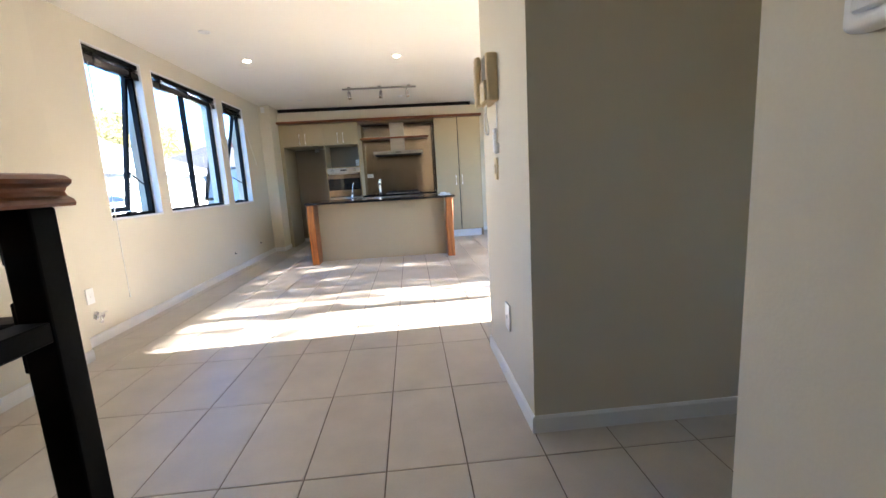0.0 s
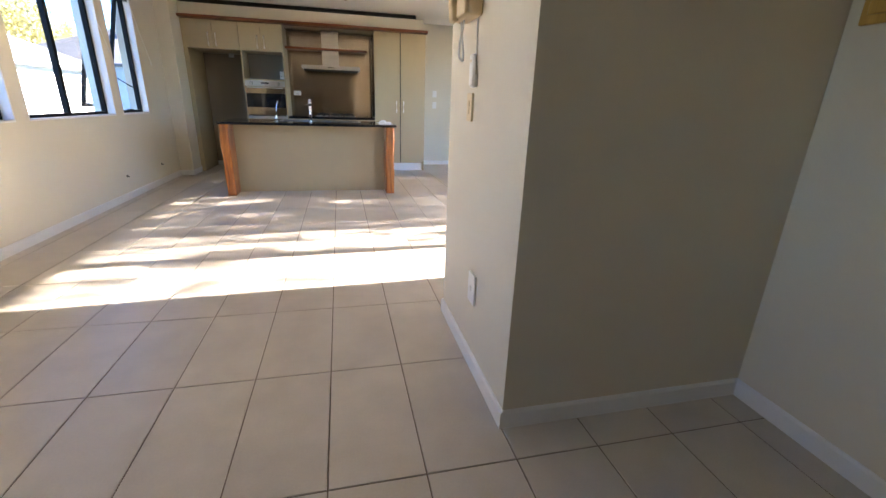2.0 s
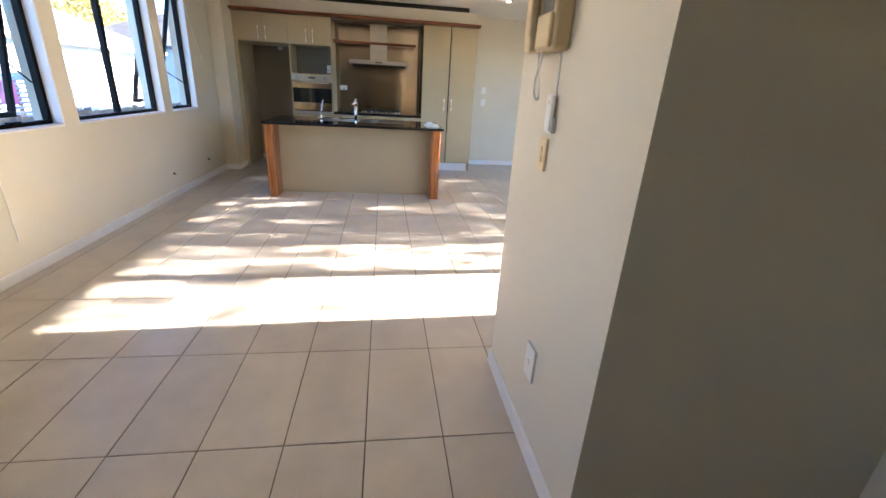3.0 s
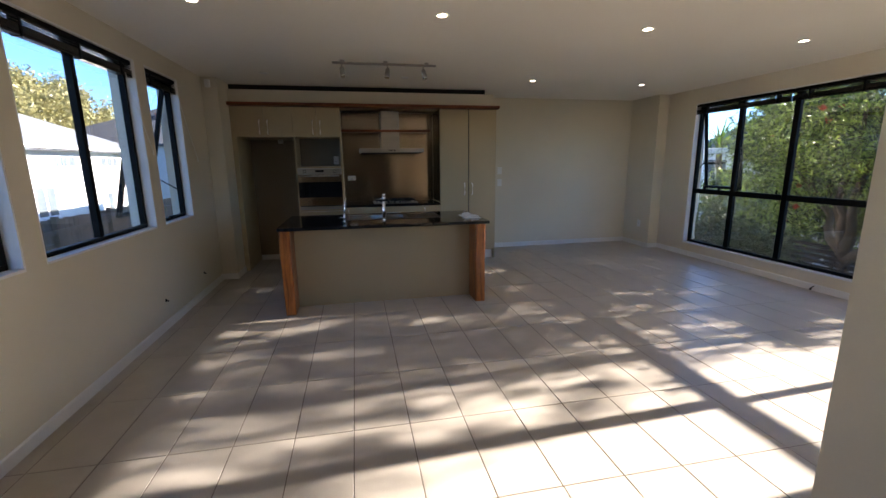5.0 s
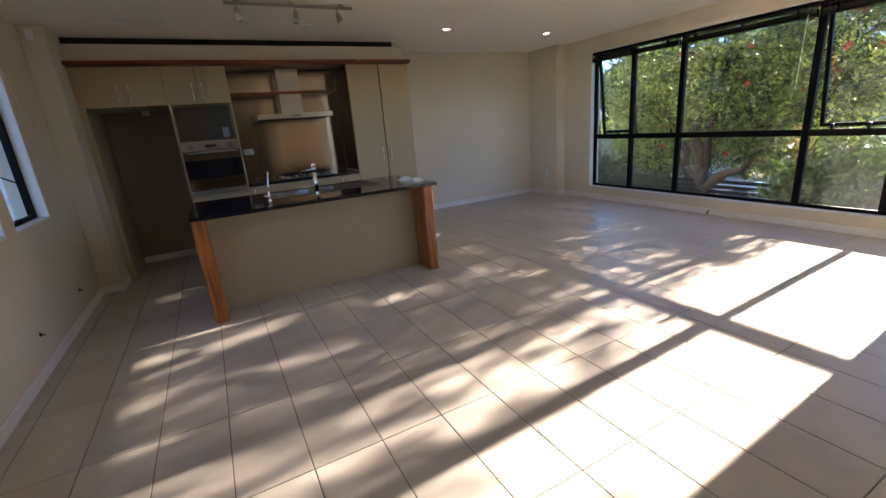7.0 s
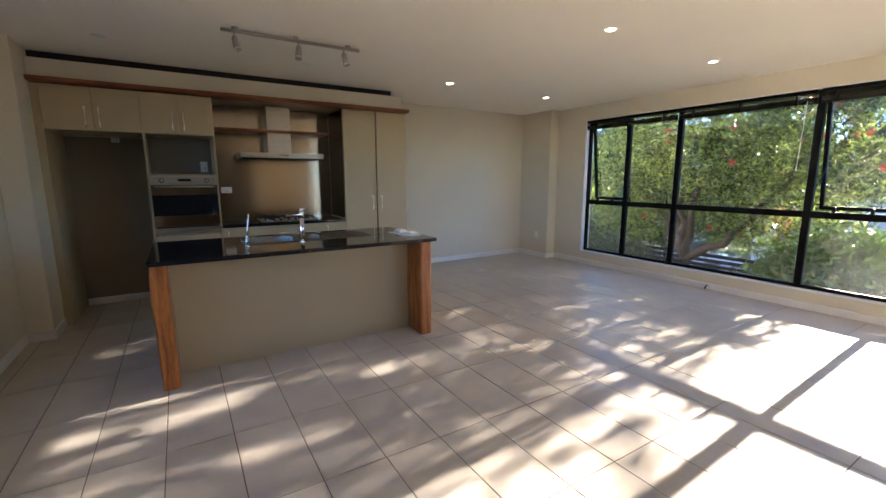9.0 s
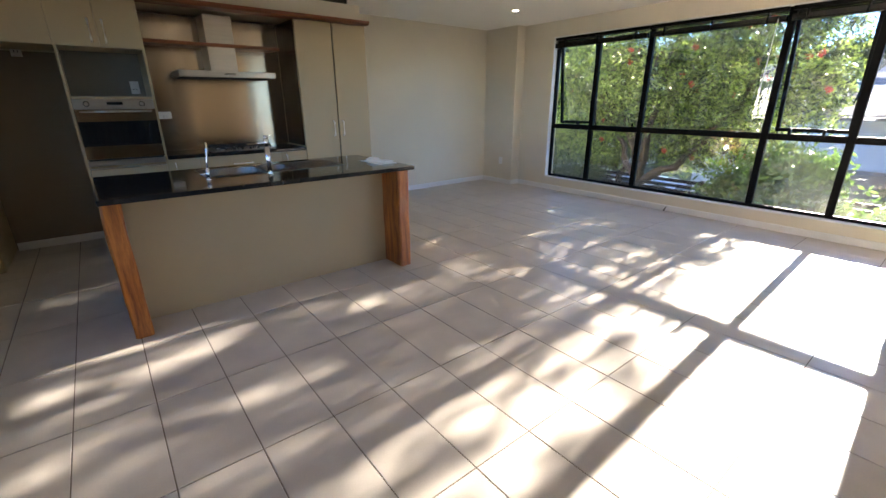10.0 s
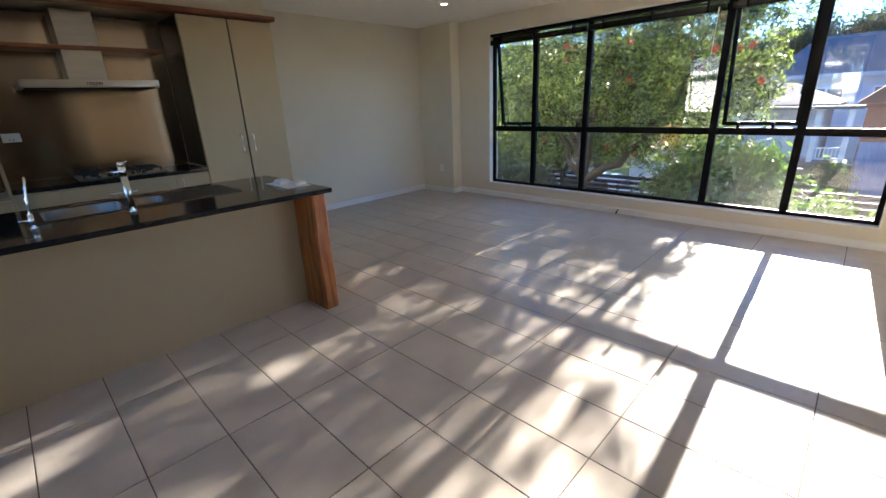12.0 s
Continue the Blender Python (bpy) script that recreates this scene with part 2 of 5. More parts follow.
def wall_with_holes(axis, a0, a1, u0, u1, z0, z1, holes):
    """A wall across axis ('x' or 'y') from a0 to a1 thick, u0 to u1 long, with openings (u0, u1, z0, z1) cut through."""
    bm = bmesh.new()

    def put(p0, p1, q0, q1):
        if p1 - p0 < 1e-4 or q1 - q0 < 1e-4:
            return
        if axis == "x":
            box(a0, a1, p0, p1, q0, q1, bm=bm)
        else:
            box(p0, p1, a0, a1, q0, q1, bm=bm)

    u = u0
    for h0, h1, b, t in sorted(holes):
        put(u, h0, z0, z1)
        put(h0, h1, z0, b)
        put(h0, h1, t, z1)
        u = h1
    put(u, u1, z0, z1)
    bmesh.ops.remove_doubles(bm, verts=bm.verts, dist=1e-5)
    return bm


# ---- setting ----
XL, XN, XR, XC = -1.785, -1.59, 4.83, 4.645      # window wall, near left wall, right wall, its columns
YB, YS, ZC = 9.12, 2.42, 2.435                   # back wall, wall with the sliding door, ceiling
W1, W2, W3, WZ0, WZ1 = (4.14, 4.87), (5.02, 6.41), (6.575, 7.275), 0.893, 2.268
RW, RZ0, RZ1 = (3.668, 7.885), 0.188, 2.225
DOOR = (2.55, 4.50, 0.0, 2.13)
YE = -2.6                                        # end wall behind the start

holes_l = [(*w, WZ0, WZ1) for w in (W1, W2, W3)]
solid("wall_west", wall_with_holes("x", XL - 0.2, XL, 3.43, YB, 0, ZC, holes_l), WALL, "beige painted wall with three window openings", "wall", "structure")
# opening out of view, added for the entry's fill light
ADDEDWIN = (1.58, 1.98, 0.7, 2.0)
solid("wall_west_near", wall_with_holes("x", XL - 0.2, XN, YE, 3.43, 0, ZC, [ADDEDWIN]), WALL, "beige painted wall beside the stair landing", "wall", "structure")
solid("wall_pier_west", box(XL + 0.001, -1.605, 7.985, YB, 0, ZC, 0.004), WALL, "beige painted pier beside the kitchen cabinets", "wall", "structure")
solid("wall_north", box(XL - 0.2, XR + 0.2, YB, YB + 0.2, 0, ZC), WALL, "beige painted wall behind the kitchen", "wall", "structure")
solid("wall_east", wall_with_holes("x", XR, XR + 0.2, YS - 0.25, YB, 0, ZC, [(*RW, RZ0, RZ1)]), WALL, "beige painted wall with one wide window opening", "wall", "structure")
solid("wall_pier_north_east", box(XC, XR - 0.001, 8.44, YB - 0.001, 0, ZC, 0.004), WALL, "beige painted corner pier", "wall", "structure")
solid("wall_pier_south_east", box(XC, XR - 0.001, YS + 0.001, 3.12, 0, ZC, 0.004), WALL, "beige painted corner pier beside the sliding door", "wall", "structure")
solid("wall_south", wall_with_holes("y", 2.15, YS, 1.24, XR, 0, ZC, [DOOR]), WALL, "beige painted wall with a sliding door opening", "wall", "structure")
solid("wall_nib", box(1.075, 1.24, 2.15, 3.09, 0, ZC), WALL, "beige painted wall end with an intercom", "wall", "structure")
solid("wall_nook_east", box(2.12, 2.3, 1.105, 2.148, 0, ZC), WALL, "grey-beige painted wall of a shallow nook", "wall", "structure")
solid("wall_entry_east", box(1.09, 2.3, YE, 1.105, 0, ZC, 0.003), WALL, "grey-beige painted wall beside the entry", "wall", "structure")
solid("wall_entry_south", box(XL - 0.2, 2.3, YE - 0.2, YE, 0, ZC), WALL, "beige painted end wall", "wall", "structure")
solid("ceiling", box(XL - 0.3, XR + 0.3, YE - 0.3, YB + 0.3, ZC, ZC + 0.25), CEIL, "white painted plaster ceiling", "ceiling", "structure")

SK = [(0.0, 0.0), (0.012, 0.0), (0.012, 0.064), (0.006, 0.074), (0.0, 0.074)]


def skirting(p, q):
    """A skirting board; the room lies to the right of the way from p to q."""
    solid("baseboard", sweep(SK, (*p, 0.0), (*q, 0.0)), WHITE, "white painted skirting board", "baseboard", "structure")


skirting((XL, 3.43), (XL, 7.985)), skirting((XN, YE), (XN, 3.43)), skirting((XN, 3.43), (XL, 3.43))
skirting((XL, 7.985), (-1.605, 7.985)), skirting((-1.605, 7.973), (-1.605, 8.36)), skirting((-1.53, YB - 0.05), (-0.87, YB - 0.05))
skirting((1.97, YB), (XC, YB)), skirting((XC, YB), (XC, 8.428)), skirting((XC, 8.44), (XR, 8.44)), skirting((XR, 8.44), (XR, 3.12))
skirting((XR, 3.12), (XC, 3.12)), skirting((XC, 3.132), (XC, YS)), skirting((2.5, YS), (1.24, YS))
skirting((1.24, YS), (1.24, 3.09)), skirting((1.24, 3.09), (1.075, 3.09)), skirting((1.075, 3.102), (1.075, 2.138))
skirting((1.075, 2.15), (2.12, 2.15)), skirting((2.12, 2.15), (2.12, 1.105)), skirting((2.12, 1.105), (1.09, 1.105)), skirting((1.09, 1.117), (1.09, YE))

# ---- windows ----
def bars(x0, x1, y0, y1, z0, z1, w):
    """A rectangular frame of bars w wide in the plane across x, bars butted end to end."""
    bm = bmesh.new()
    box(x0, x1, y0, y1, z0, z0 + w, 0.003, bm)
    box(x0, x1, y0, y1, z1 - w, z1, 0.003, bm)
    box(x0, x1, y0, y0 + w, z0 + w, z1 - w, 0.003, bm)
    box(x0, x1, y1 - w, y1, z0 + w, z1 - w, 0.003, bm)
    return bm


def pane(bm, parent, label=""):
    ob = part("pane", bm, GLASS, parent, label)
    ob.visible_shadow = False
    return ob


def blind_stack(name, side, x, y0, y1, ztop, n, label, gap=0.0045):
    """A raised slatted blind: head rail, a stack of slats, a bottom rail, ladder tapes and a lift cord."""
    b = thing(name, (x, (y0 + y1) / 2, ztop), label, "blind", "raised blinds")
    part("head_rail", box(x - 0.022, x + 0.022, y0, y1, ztop - 0.035, ztop, 0.003), ALU, b)
    for k in range(n):
        z = ztop - (0.047, 0.060, 0.075)[k] if k < 3 else ztop - 0.080 - (k - 3) * (n * gap - 0.038) / (n - 3)
        bm = box(x - 0.024, x + 0.024, y0 + 0.004, y1 - 0.004, z - 0.0016, z + 0.0016)
        bmesh.ops.rotate(bm, verts=bm.verts, cent=(x, (y0 + y1) / 2, z), matrix=Matrix.Rotation(radians(random.uniform(-3, 3)), 3, "Y"))
        part("slat", bm, SLAT, b)
    zb = ztop - 0.042 - n * gap - 0.006
    part("bottom_rail", box(x - 0.025, x + 0.025, y0 + 0.002, y1 - 0.002, zb - 0.008, zb + 0.006, 0.003), SLAT, b)
    for u in (0.12, 0.5, 0.88) if y1 - y0 > 0.9 else (0.18, 0.82):
        yy = y0 + u * (y1 - y0)
        part("ladder_tape", box(x - 0.028, x + 0.028, yy - 0.008, yy + 0.008, zb - 0.010, ztop - 0.036), ALU, b)
    return b


def left_window(i, y0, y1, leaf_open, middle):
    w = thing("window_%d" % i, (XL - 0.1, (y0 + y1) / 2, WZ0), "black aluminium window with a white painted reveal", "window", "", "structure")
    xf0, xf1 = XL - 0.118, XL - 0.072
    bm = bmesh.new()
    box(xf1, XL - 0.002, y0, y0 + 0.012, WZ0, WZ1, 0, bm), box(xf1, XL - 0.002, y1 - 0.012, y1, WZ0, WZ1, 0, bm)
    box(xf1, XL - 0.002, y0 + 0.012, y1 - 0.012, WZ1 - 0.012, WZ1, 0, bm)
    part("reveal", bm, WHITE, w, "white painted window reveal")
    part("window_sill", box(xf1, XL + 0.004, y0 + 0.012, y1 - 0.012, WZ0, WZ0 + 0.016, 0.002), WHITE, w, "white painted sill board")
    part("window_frame", bars(xf0, xf1, y0, y1, WZ0, WZ1, 0.042), ALU, w)
    ya, yb, za, zb = y0 + 0.042, y1 - 0.042, WZ0 + 0.042, WZ1 - 0.042
    if middle:
        part("mullion", box(xf0, xf1, middle - 0.022, middle + 0.022, za, zb, 0.003), ALU, w)
        pane(box(xf0 + 0.02, xf0 + 0.024, ya, middle - 0.022, za, zb), w)
        pane(box(xf0 + 0.02, xf0 + 0.024, middle + 0.022, yb, za, zb), w)
    else:
        sash = part("sash", bars(xf0 - 0.012, xf0 + 0.026, ya + 0.002, yb - 0.002, za + 0.002, zb - 0.002, 0.034), ALU, w, "black sash pushed open at its foot")
        glz = pane(box(xf0 + 0.004, xf0 + 0.008, ya + 0.036, yb - 0.036, za + 0.036, zb - 0.036), sash)
        turn = Matrix.Translation(Vector((xf0, 0, zb)) - AT[w]) @ Matrix.Rotation(radians(leaf_open), 4, "Y") @ Matrix.Translation(AT[w] - Vector((xf0, 0, zb)))
        sash.matrix_basis = turn
        swing = math.sin(radians(leaf_open)) * (zb - za)
        for yy in (ya + 0.03, yb - 0.03):
            part("stay", rod((xf0 + 0.02, yy, za + 0.25), (xf0 - swing * 0.72, yy, za + 0.4), 0.006, seg=8), ALU, w)
        part("window_catch", box(xf0 + 0.03, xf1 + 0.02, (ya + yb) / 2 - 0.05, (ya + yb) / 2 + 0.05, za - 0.012, za + 0.012, 0.004), ALU, w)
    return w


left_window(1, *W1, 8, None)
left_window(2, *W2, 0, 5.72)
left_window(3, *W3, 13, None)
for (a, b), n in ((W1, 17), (W2, 17), (W3, 17)):
    blind_stack("venetian_blind", -1, XL - 0.04, a + 0.02, b - 0.02, WZ1 - 0.014, n, "black slatted blind drawn up at the window head")

# wide window
big = thing("window_4", (XR + 0.08, sum(RW) / 2, RZ0), "wide black aluminium window with ten panes", "window", "", "structure")
fx0, fx1 = XR + 0.07, XR + 0.12
bm = bmesh.new()
box(XR + 0.002, fx0, RW[0], RW[0] + 0.014, RZ0, RZ1, 0, bm), box(XR + 0.002, fx0, RW[1] - 0.014, RW[1], RZ0, RZ1, 0, bm)
box(XR + 0.002, fx0, RW[0] + 0.014, RW[1] - 0.014, RZ1 - 0.014, RZ1, 0, bm)
part("reveal", bm, WHITE, big, "white painted window reveal")
part("window_sill", box(XR - 0.006, fx0, RW[0] + 0.014, RW[1] - 0.014, RZ0, RZ0 + 0.014, 0.002), WHITE, big, "white painted sill board")
part("window_frame", bars(fx0, fx1, *RW, RZ0, RZ1, 0.05), ALU, big)
MULL, ZT = (4.352, 5.057, 6.455, 7.185), 0.976
edges = [RW[0] + 0.05, *MULL, RW[1] - 0.05]
for m_y in MULL:
    part("mullion", box(fx0, fx1, m_y - 0.033, m_y + 0.033, RZ0 + 0.05, RZ1 - 0.05, 0.003), ALU, big)
for k in range(5):
    a = edges[k] + (0.033 if k else 0)
    b = edges[k + 1] - (0.033 if k < 4 else 0)
    part("transom", box(fx0, fx1, a, b, ZT - 0.034, ZT + 0.034, 0.003), ALU, big)
    pane(box(fx0 + 0.02, fx0 + 0.025, a, b, RZ0 + 0.05, ZT - 0.034), big)
    za, zb = ZT + 0.034, RZ1 - 0.05
    if k in (1, 4):
        lean = {1: 8.5, 4: 7.0}[k]
        sash = part("sash", bars(fx0 + 0.026, fx1 + 0.012, a + 0.002, b - 0.002, za + 0.002, zb, 0.036), ALU, big, "black sash pushed ajar at its foot")
        pane(box(fx0 + 0.042, fx0 + 0.047, a + 0.038, b - 0.038, za + 0.038, zb - 0.036), sash)
        pivot = Vector((fx1, 0, zb))
        sash.matrix_basis = Matrix.Translation(pivot - AT[big]) @ Matrix.Rotation(radians(-lean), 4, "Y") @ Matrix.Translation(AT[big] - pivot)
        swing = math.sin(radians(lean)) * (zb - za)
        for yy in (a + 0.03, b - 0.03):
            part("stay", rod((fx0 + 0.03, yy, za + 0.3), (fx1 + swing * 0.6, yy, za + 0.45), 0.006, seg=8), ALU, big)
        for yy in (a + 0.18, b - 0.18):
            part("window_catch", box(fx0 - 0.012, fx0 + 0.03, yy - 0.012, yy + 0.012, ZT + 0.03, ZT + 0.085, 0.004), ALU, big)
    else:
        pane(box(fx0 + 0.02, fx0 + 0.025, a, b, za, zb), big)
        if k == 3:
            for yy in (a + 0.06, b - 0.06):
                part("window_catch", box(fx0 - 0.012, fx0 - 0.0005, yy - 0.012, yy + 0.012, ZT + 0.03, ZT + 0.085, 0.004), ALU, big)
for a, b, n in ((RW[0] + 0.03, 4.335, 18), (4.37, 5.04, 18), (5.075, 6.44, 18), (6.47, RW[1] - 0.03, 18)):
    blind_stack("venetian_blind", 1, XR + 0.012, a, b, RZ1 - 0.018, n, "black slatted blind drawn up at the head of the wide window")

# unseen window, added as an opening for the entry's fill light
ew = thing("window_5", (XN - 0.2, 1.78, 0.7), "black aluminium window, unseen, added to let light into the entry", "window", "", "structure")
part("window_frame", bars(XN - 0.35, XN - 0.3, *ADDEDWIN, 0.045), ALU, ew)
pane(box(XN - 0.33, XN - 0.325, ADDEDWIN[0] + 0.045, ADDEDWIN[1] - 0.045, 0.745, 1.955), ew)

# sliding door
sd = thing("door_1", (3.5, 2.28, 0), "black aluminium sliding glass door to a deck", "door", "", "structure")
dy0, dy1 = 2.23, 2.33
bm = bmesh.new()
box(DOOR[0], DOOR[0] + 0.05, dy0, dy1, 0.03, DOOR[3], 0.003, bm), box(DOOR[1] - 0.05, DOOR[1], dy0, dy1, 0.03, DOOR[3], 0.003, bm)
box(DOOR[0] + 0.05, DOOR[1] - 0.05, dy0, dy1, DOOR[3] - 0.05, DOOR[3], 0.003, bm), box(DOOR[0], DOOR[1], dy0, dy1, 0.0, 0.03, 0.003, bm)
part("door_frame", bm, ALU, sd)
bm = bmesh.new()
box(DOOR[1] - 0.014, DOOR[1], dy1, YS - 0.002, 0, DOOR[3], 0, bm), box(DOOR[0], DOOR[0] + 0.014, dy1, YS - 0.002, 0, DOOR[3], 0, bm)
part("reveal", bm, WHITE, sd, "white painted door reveal")
part("threshold", box(DOOR[0] + 0.014, DOOR[1] - 0.014, dy1, YS + 0.02, 0.001, 0.016, 0.003), WHITE, sd, "white painted threshold strip")
for k, (a, b, y) in enumerate(((3.42, 4.45, 2.30), (2.60, 3.50, 2.25))):
    bm = bmesh.new()
    for u0, u1, v0, v1 in ((a, a + 0.06, 0.03, 2.08), (b - 0.06, b, 0.03, 2.08), (a + 0.06, b - 0.06, 0.03, 0.12), (a + 0.06, b - 0.06, 2.01, 2.08)):
        box(u0, u1, y - 0.018, y + 0.018, v0, v1, 0.003, bm)
    leaf = part("door_leaf", bm, ALU, sd)
    pane(box(a + 0.06, b - 0.06, y - 0.003, y + 0.003, 0.12, 2.01), leaf)
    if k == 0:
        part("door_handle", box(b - 0.045, b - 0.02, y + 0.018, y + 0.045, 0.95, 1.15, 0.006), ALU, leaf)

# ---- ceiling fittings ----
def downlight(x, y, lit):
    d = thing("downlight", (x, y, ZC), "small round recessed ceiling light, switched on" if lit else "small round recessed ceiling light, switched off", "ceiling light", "recessed ceiling lights")
    bm = bmesh.new()
    ring = []
    for r, z in ((0.048, ZC - 0.0005), (0.047, ZC - 0.006), (0.040, ZC - 0.008), (0.034, ZC - 0.003)):
        ring.append([bm.verts.new((x + r * math.cos(t), y + r * math.sin(t), z)) for t in (k * math.pi / 14 for k in range(28))])
    for p, q in zip(ring, ring[1:]):
        for k in range(28):
            bm.faces.new((p[k], q[k], q[(k + 1) % 28], p[(k + 1) % 28]))
    part("trim_ring", bm, PLASTIC, d, "white trim ring", True)
    part("lamp_lens", rod((x, y, ZC - 0.0005), (x, y, ZC - 0.004), 0.03, seg=28), LAMP if lit else WHITE, d, "glowing lamp lens" if lit else "dark lamp lens")


for x, y, lit in ((-1.02, 5.46, 1), (0.572, 5.475, 1), (2.22, 5.51, 1), (3.795, 5.57, 1), (-1.02, 7.67, 0), (0.567, 7.69, 0), (2.19, 7.66, 1), (3.786, 7.72, 1), (-1.045, 4.57, 0)):
    downlight(x, y, lit)

tl = thing("track_light", (0.28, 6.92, ZC), "brushed metal ceiling track with three spotlights", "ceiling light")
part("track_bar", box(-0.245, 0.8, 6.907, 6.933, 2.398, 2.418, 0.003), STEEL, tl, "brushed metal bar")
for x in (-0.15, 0.28, 0.7):
    part("mount", rod((x, 6.92, 2.418), (x, 6.92, ZC), 0.022, seg=16), STEEL, tl)
for x, dx in ((-0.155, 0.012), (0.30, -0.01), (0.665, 0.015)):
    part("stem", rod((x, 6.92, 2.398), (x, 6.92, 2.36), 0.006, seg=10), STEEL, tl)
    sp = part("spot_head", rod((x, 6.92, 2.362), (x + dx, 6.905, 2.285), 0.021, 0.027, 20), STEEL, tl, "tilted metal spotlight head", True)
    part("lamp_rim", rod((x + dx, 6.905, 2.285), (x + dx * 1.15, 6.902, 2.276), 0.028, 0.026, 20), CHROME, sp)
    part("spot_collar", rod((x, 6.92, 2.372), (x, 6.92, 2.358), 0.015, seg=16), STEEL, sp)

# ---- kitchen ----
YF = 8.345                                         # cabinet door faces
def door_panel(parent, name, x0, x1, z0, z1, hx=None, hz=None, label=""):
    d = part(name, box(x0 + 0.0015, x1 - 0.0015, YF, YF + 0.018, z0 + 0.0015, z1 - 0.0015, 0.0015), CAB, parent, label)
    if hx is not None:
        bm = tube([(hx, YF + 0.001, hz[0]), (hx, YF - 0.028, hz[0] + 0.006), (hx, YF - 0.034, hz[0] + 0.02), (hx, YF - 0.034, hz[1] - 0.02), (hx, YF - 0.028, hz[1] - 0.006), (hx, YF + 0.001, hz[1])], 0.0075, 10)
        part("handle", bm, SATIN, d, "satin metal bow handle", True)
    return d


def carcass(x0, x1, z0, z1, depth=0.6, back=True, t=0.018):
    """Sides, top, bottom and back of a cabinet box."""
    y0, y1 = YF + 0.02, YF + 0.02 + depth
    bm = bmesh.new()
    box(x0, x0 + t, y0, y1, z0, z1, 0, bm), box(x1 - t, x1, y0, y1, z0, z1, 0, bm)
    box(x0 + t, x1 - t, y0, y1, z1 - t, z1, 0, bm), box(x0 + t, x1 - t, y0, y1, z0, z0 + t, 0, bm)
    if back:
        box(x0 + t, x1 - t, y1 - 0.012, y1, z0 + t, z1 - t, 0, bm)
    return bm


XA, XB, XD, XE, XF = -1.545, -0.848, -0.238, 1.118, 1.945
ZTOP, ZMID = 2.158, 1.778
c = thing("overhead_cabinet", (-1.2, 8.65, ZMID), "greige two-door cabinet over the empty fridge space", "cabinet")
part("body", carcass(XA, XB - 0.001, ZMID, ZTOP), CAB, c)
door_panel(c, "cabinet_door", XA, (XA + XB) / 2, ZMID, ZTOP, (XA + XB) / 2 - 0.055, (1.815, 1.985))
door_panel(c, "cabinet_door", (XA + XB) / 2, XB, ZMID, ZTOP, (XA + XB) / 2 + 0.045, (1.815, 1.985))
solid("recess_back", box(XA, XB - 0.001, YB - 0.012, YB - 0.001, 0.0, ZMID - 0.002), RECESS, "brown back of the empty fridge space", "wall", "structure")
solid("end_panel", box(-1.604, XA - 0.002, YF + 0.02, YB - 0.001, 0, ZTOP), CAB, "greige panel beside the empty fridge space", "panel")

c = thing("oven_cabinet", (-0.54, 8.65, 0), "tall greige oven cabinet with an open microwave niche", "cabinet")
bm = bmesh.new()
for a, b in ((XB + 0.001, XB + 0.019), (XD - 0.018, XD)):
    box(a, b, YF + 0.002, YB - 0.06, 0.0, ZTOP, 0.001, bm)
for z in (0.13, 0.79, 1.372, ZMID - 0.001, ZTOP - 0.018):
    box(XB + 0.019, XD - 0.018, YF + 0.022, YB - 0.06, z, z + 0.018, 0, bm)
part("body", bm, CAB, c)
part("niche_back", box(XB + 0.019, XD - 0.018, YB - 0.3, YB - 0.29, 1.39, ZMID - 0.001), CABIN, c, "dark back of the open niche")
part("kickboard", box(XB + 0.019, XD - 0.018, YF + 0.07, YF + 0.085, 0.0, 0.13), CAB, c)
xm = (XB + XD) / 2
door_panel(c, "cabinet_door", XB + 0.01, xm, ZMID + 0.002, ZTOP, xm - 0.05, (1.815, 1.985))
door_panel(c, "cabinet_door", xm, XD - 0.004, ZMID + 0.002, ZTOP, xm + 0.045, (1.815, 1.985))
door_panel(c, "drawer_front", XB + 0.02, XD - 0.019, 0.14, 0.46)
door_panel(c, "drawer_front", XB + 0.02, XD - 0.019, 0.463, 0.785)

ov = thing("wall_oven", (xm, 8.36, 0.81), "stainless steel built-in oven with dark glass door", "oven")
x0, x1 = XB + 0.021, XD - 0.02
part("oven_body", box(x0 + 0.01, x1 - 0.01, YF + 0.01, YF + 0.5, 0.812, 1.368), STEEL, ov)
part("control_panel", box(x0, x1, YF - 0.012, YF + 0.008, 1.292, 1.366, 0.002), STEEL, ov, "brushed steel control panel")
for x in (x0 + 0.09, x1 - 0.09):
    part("knob", rod((x, YF - 0.012, 1.33), (x, YF - 0.034, 1.33), 0.017, 0.014, 20), STEEL, ov, "steel control knob", True)
    part("knob_ring", rod((x, YF - 0.0115, 1.33), (x, YF - 0.0145, 1.33), 0.022, seg=20), DARK, ov)
part("clock_display", box(xm - 0.055, xm + 0.055, YF - 0.0145, YF - 0.011, 1.322, 1.345), BLACKGLASS, ov, "dark clock display")
for k in range(5):
    part("button", rod((xm - 0.04 + 0.02 * k, YF - 0.0118, 1.308), (xm - 0.04 + 0.02 * k, YF - 0.016, 1.308), 0.004, seg=8), CHROME, ov)
od = part("oven_door", box(x0, x1, YF - 0.016, YF + 0.006, 0.871, 1.284, 0.003), STEELH, ov, "steel-framed oven door")
part("oven_window", box(x0 + 0.004, x1 - 0.004, YF - 0.0185, YF - 0.0155, 0.982, 1.186), BLACKGLASS, od, "dark glass oven window")
part("oven_handle", rod((x0 + 0.03, YF - 0.055, 1.268), (x1 - 0.03, YF - 0.055, 1.268), 0.009, seg=14), STEEL, od, "steel bar handle", True)
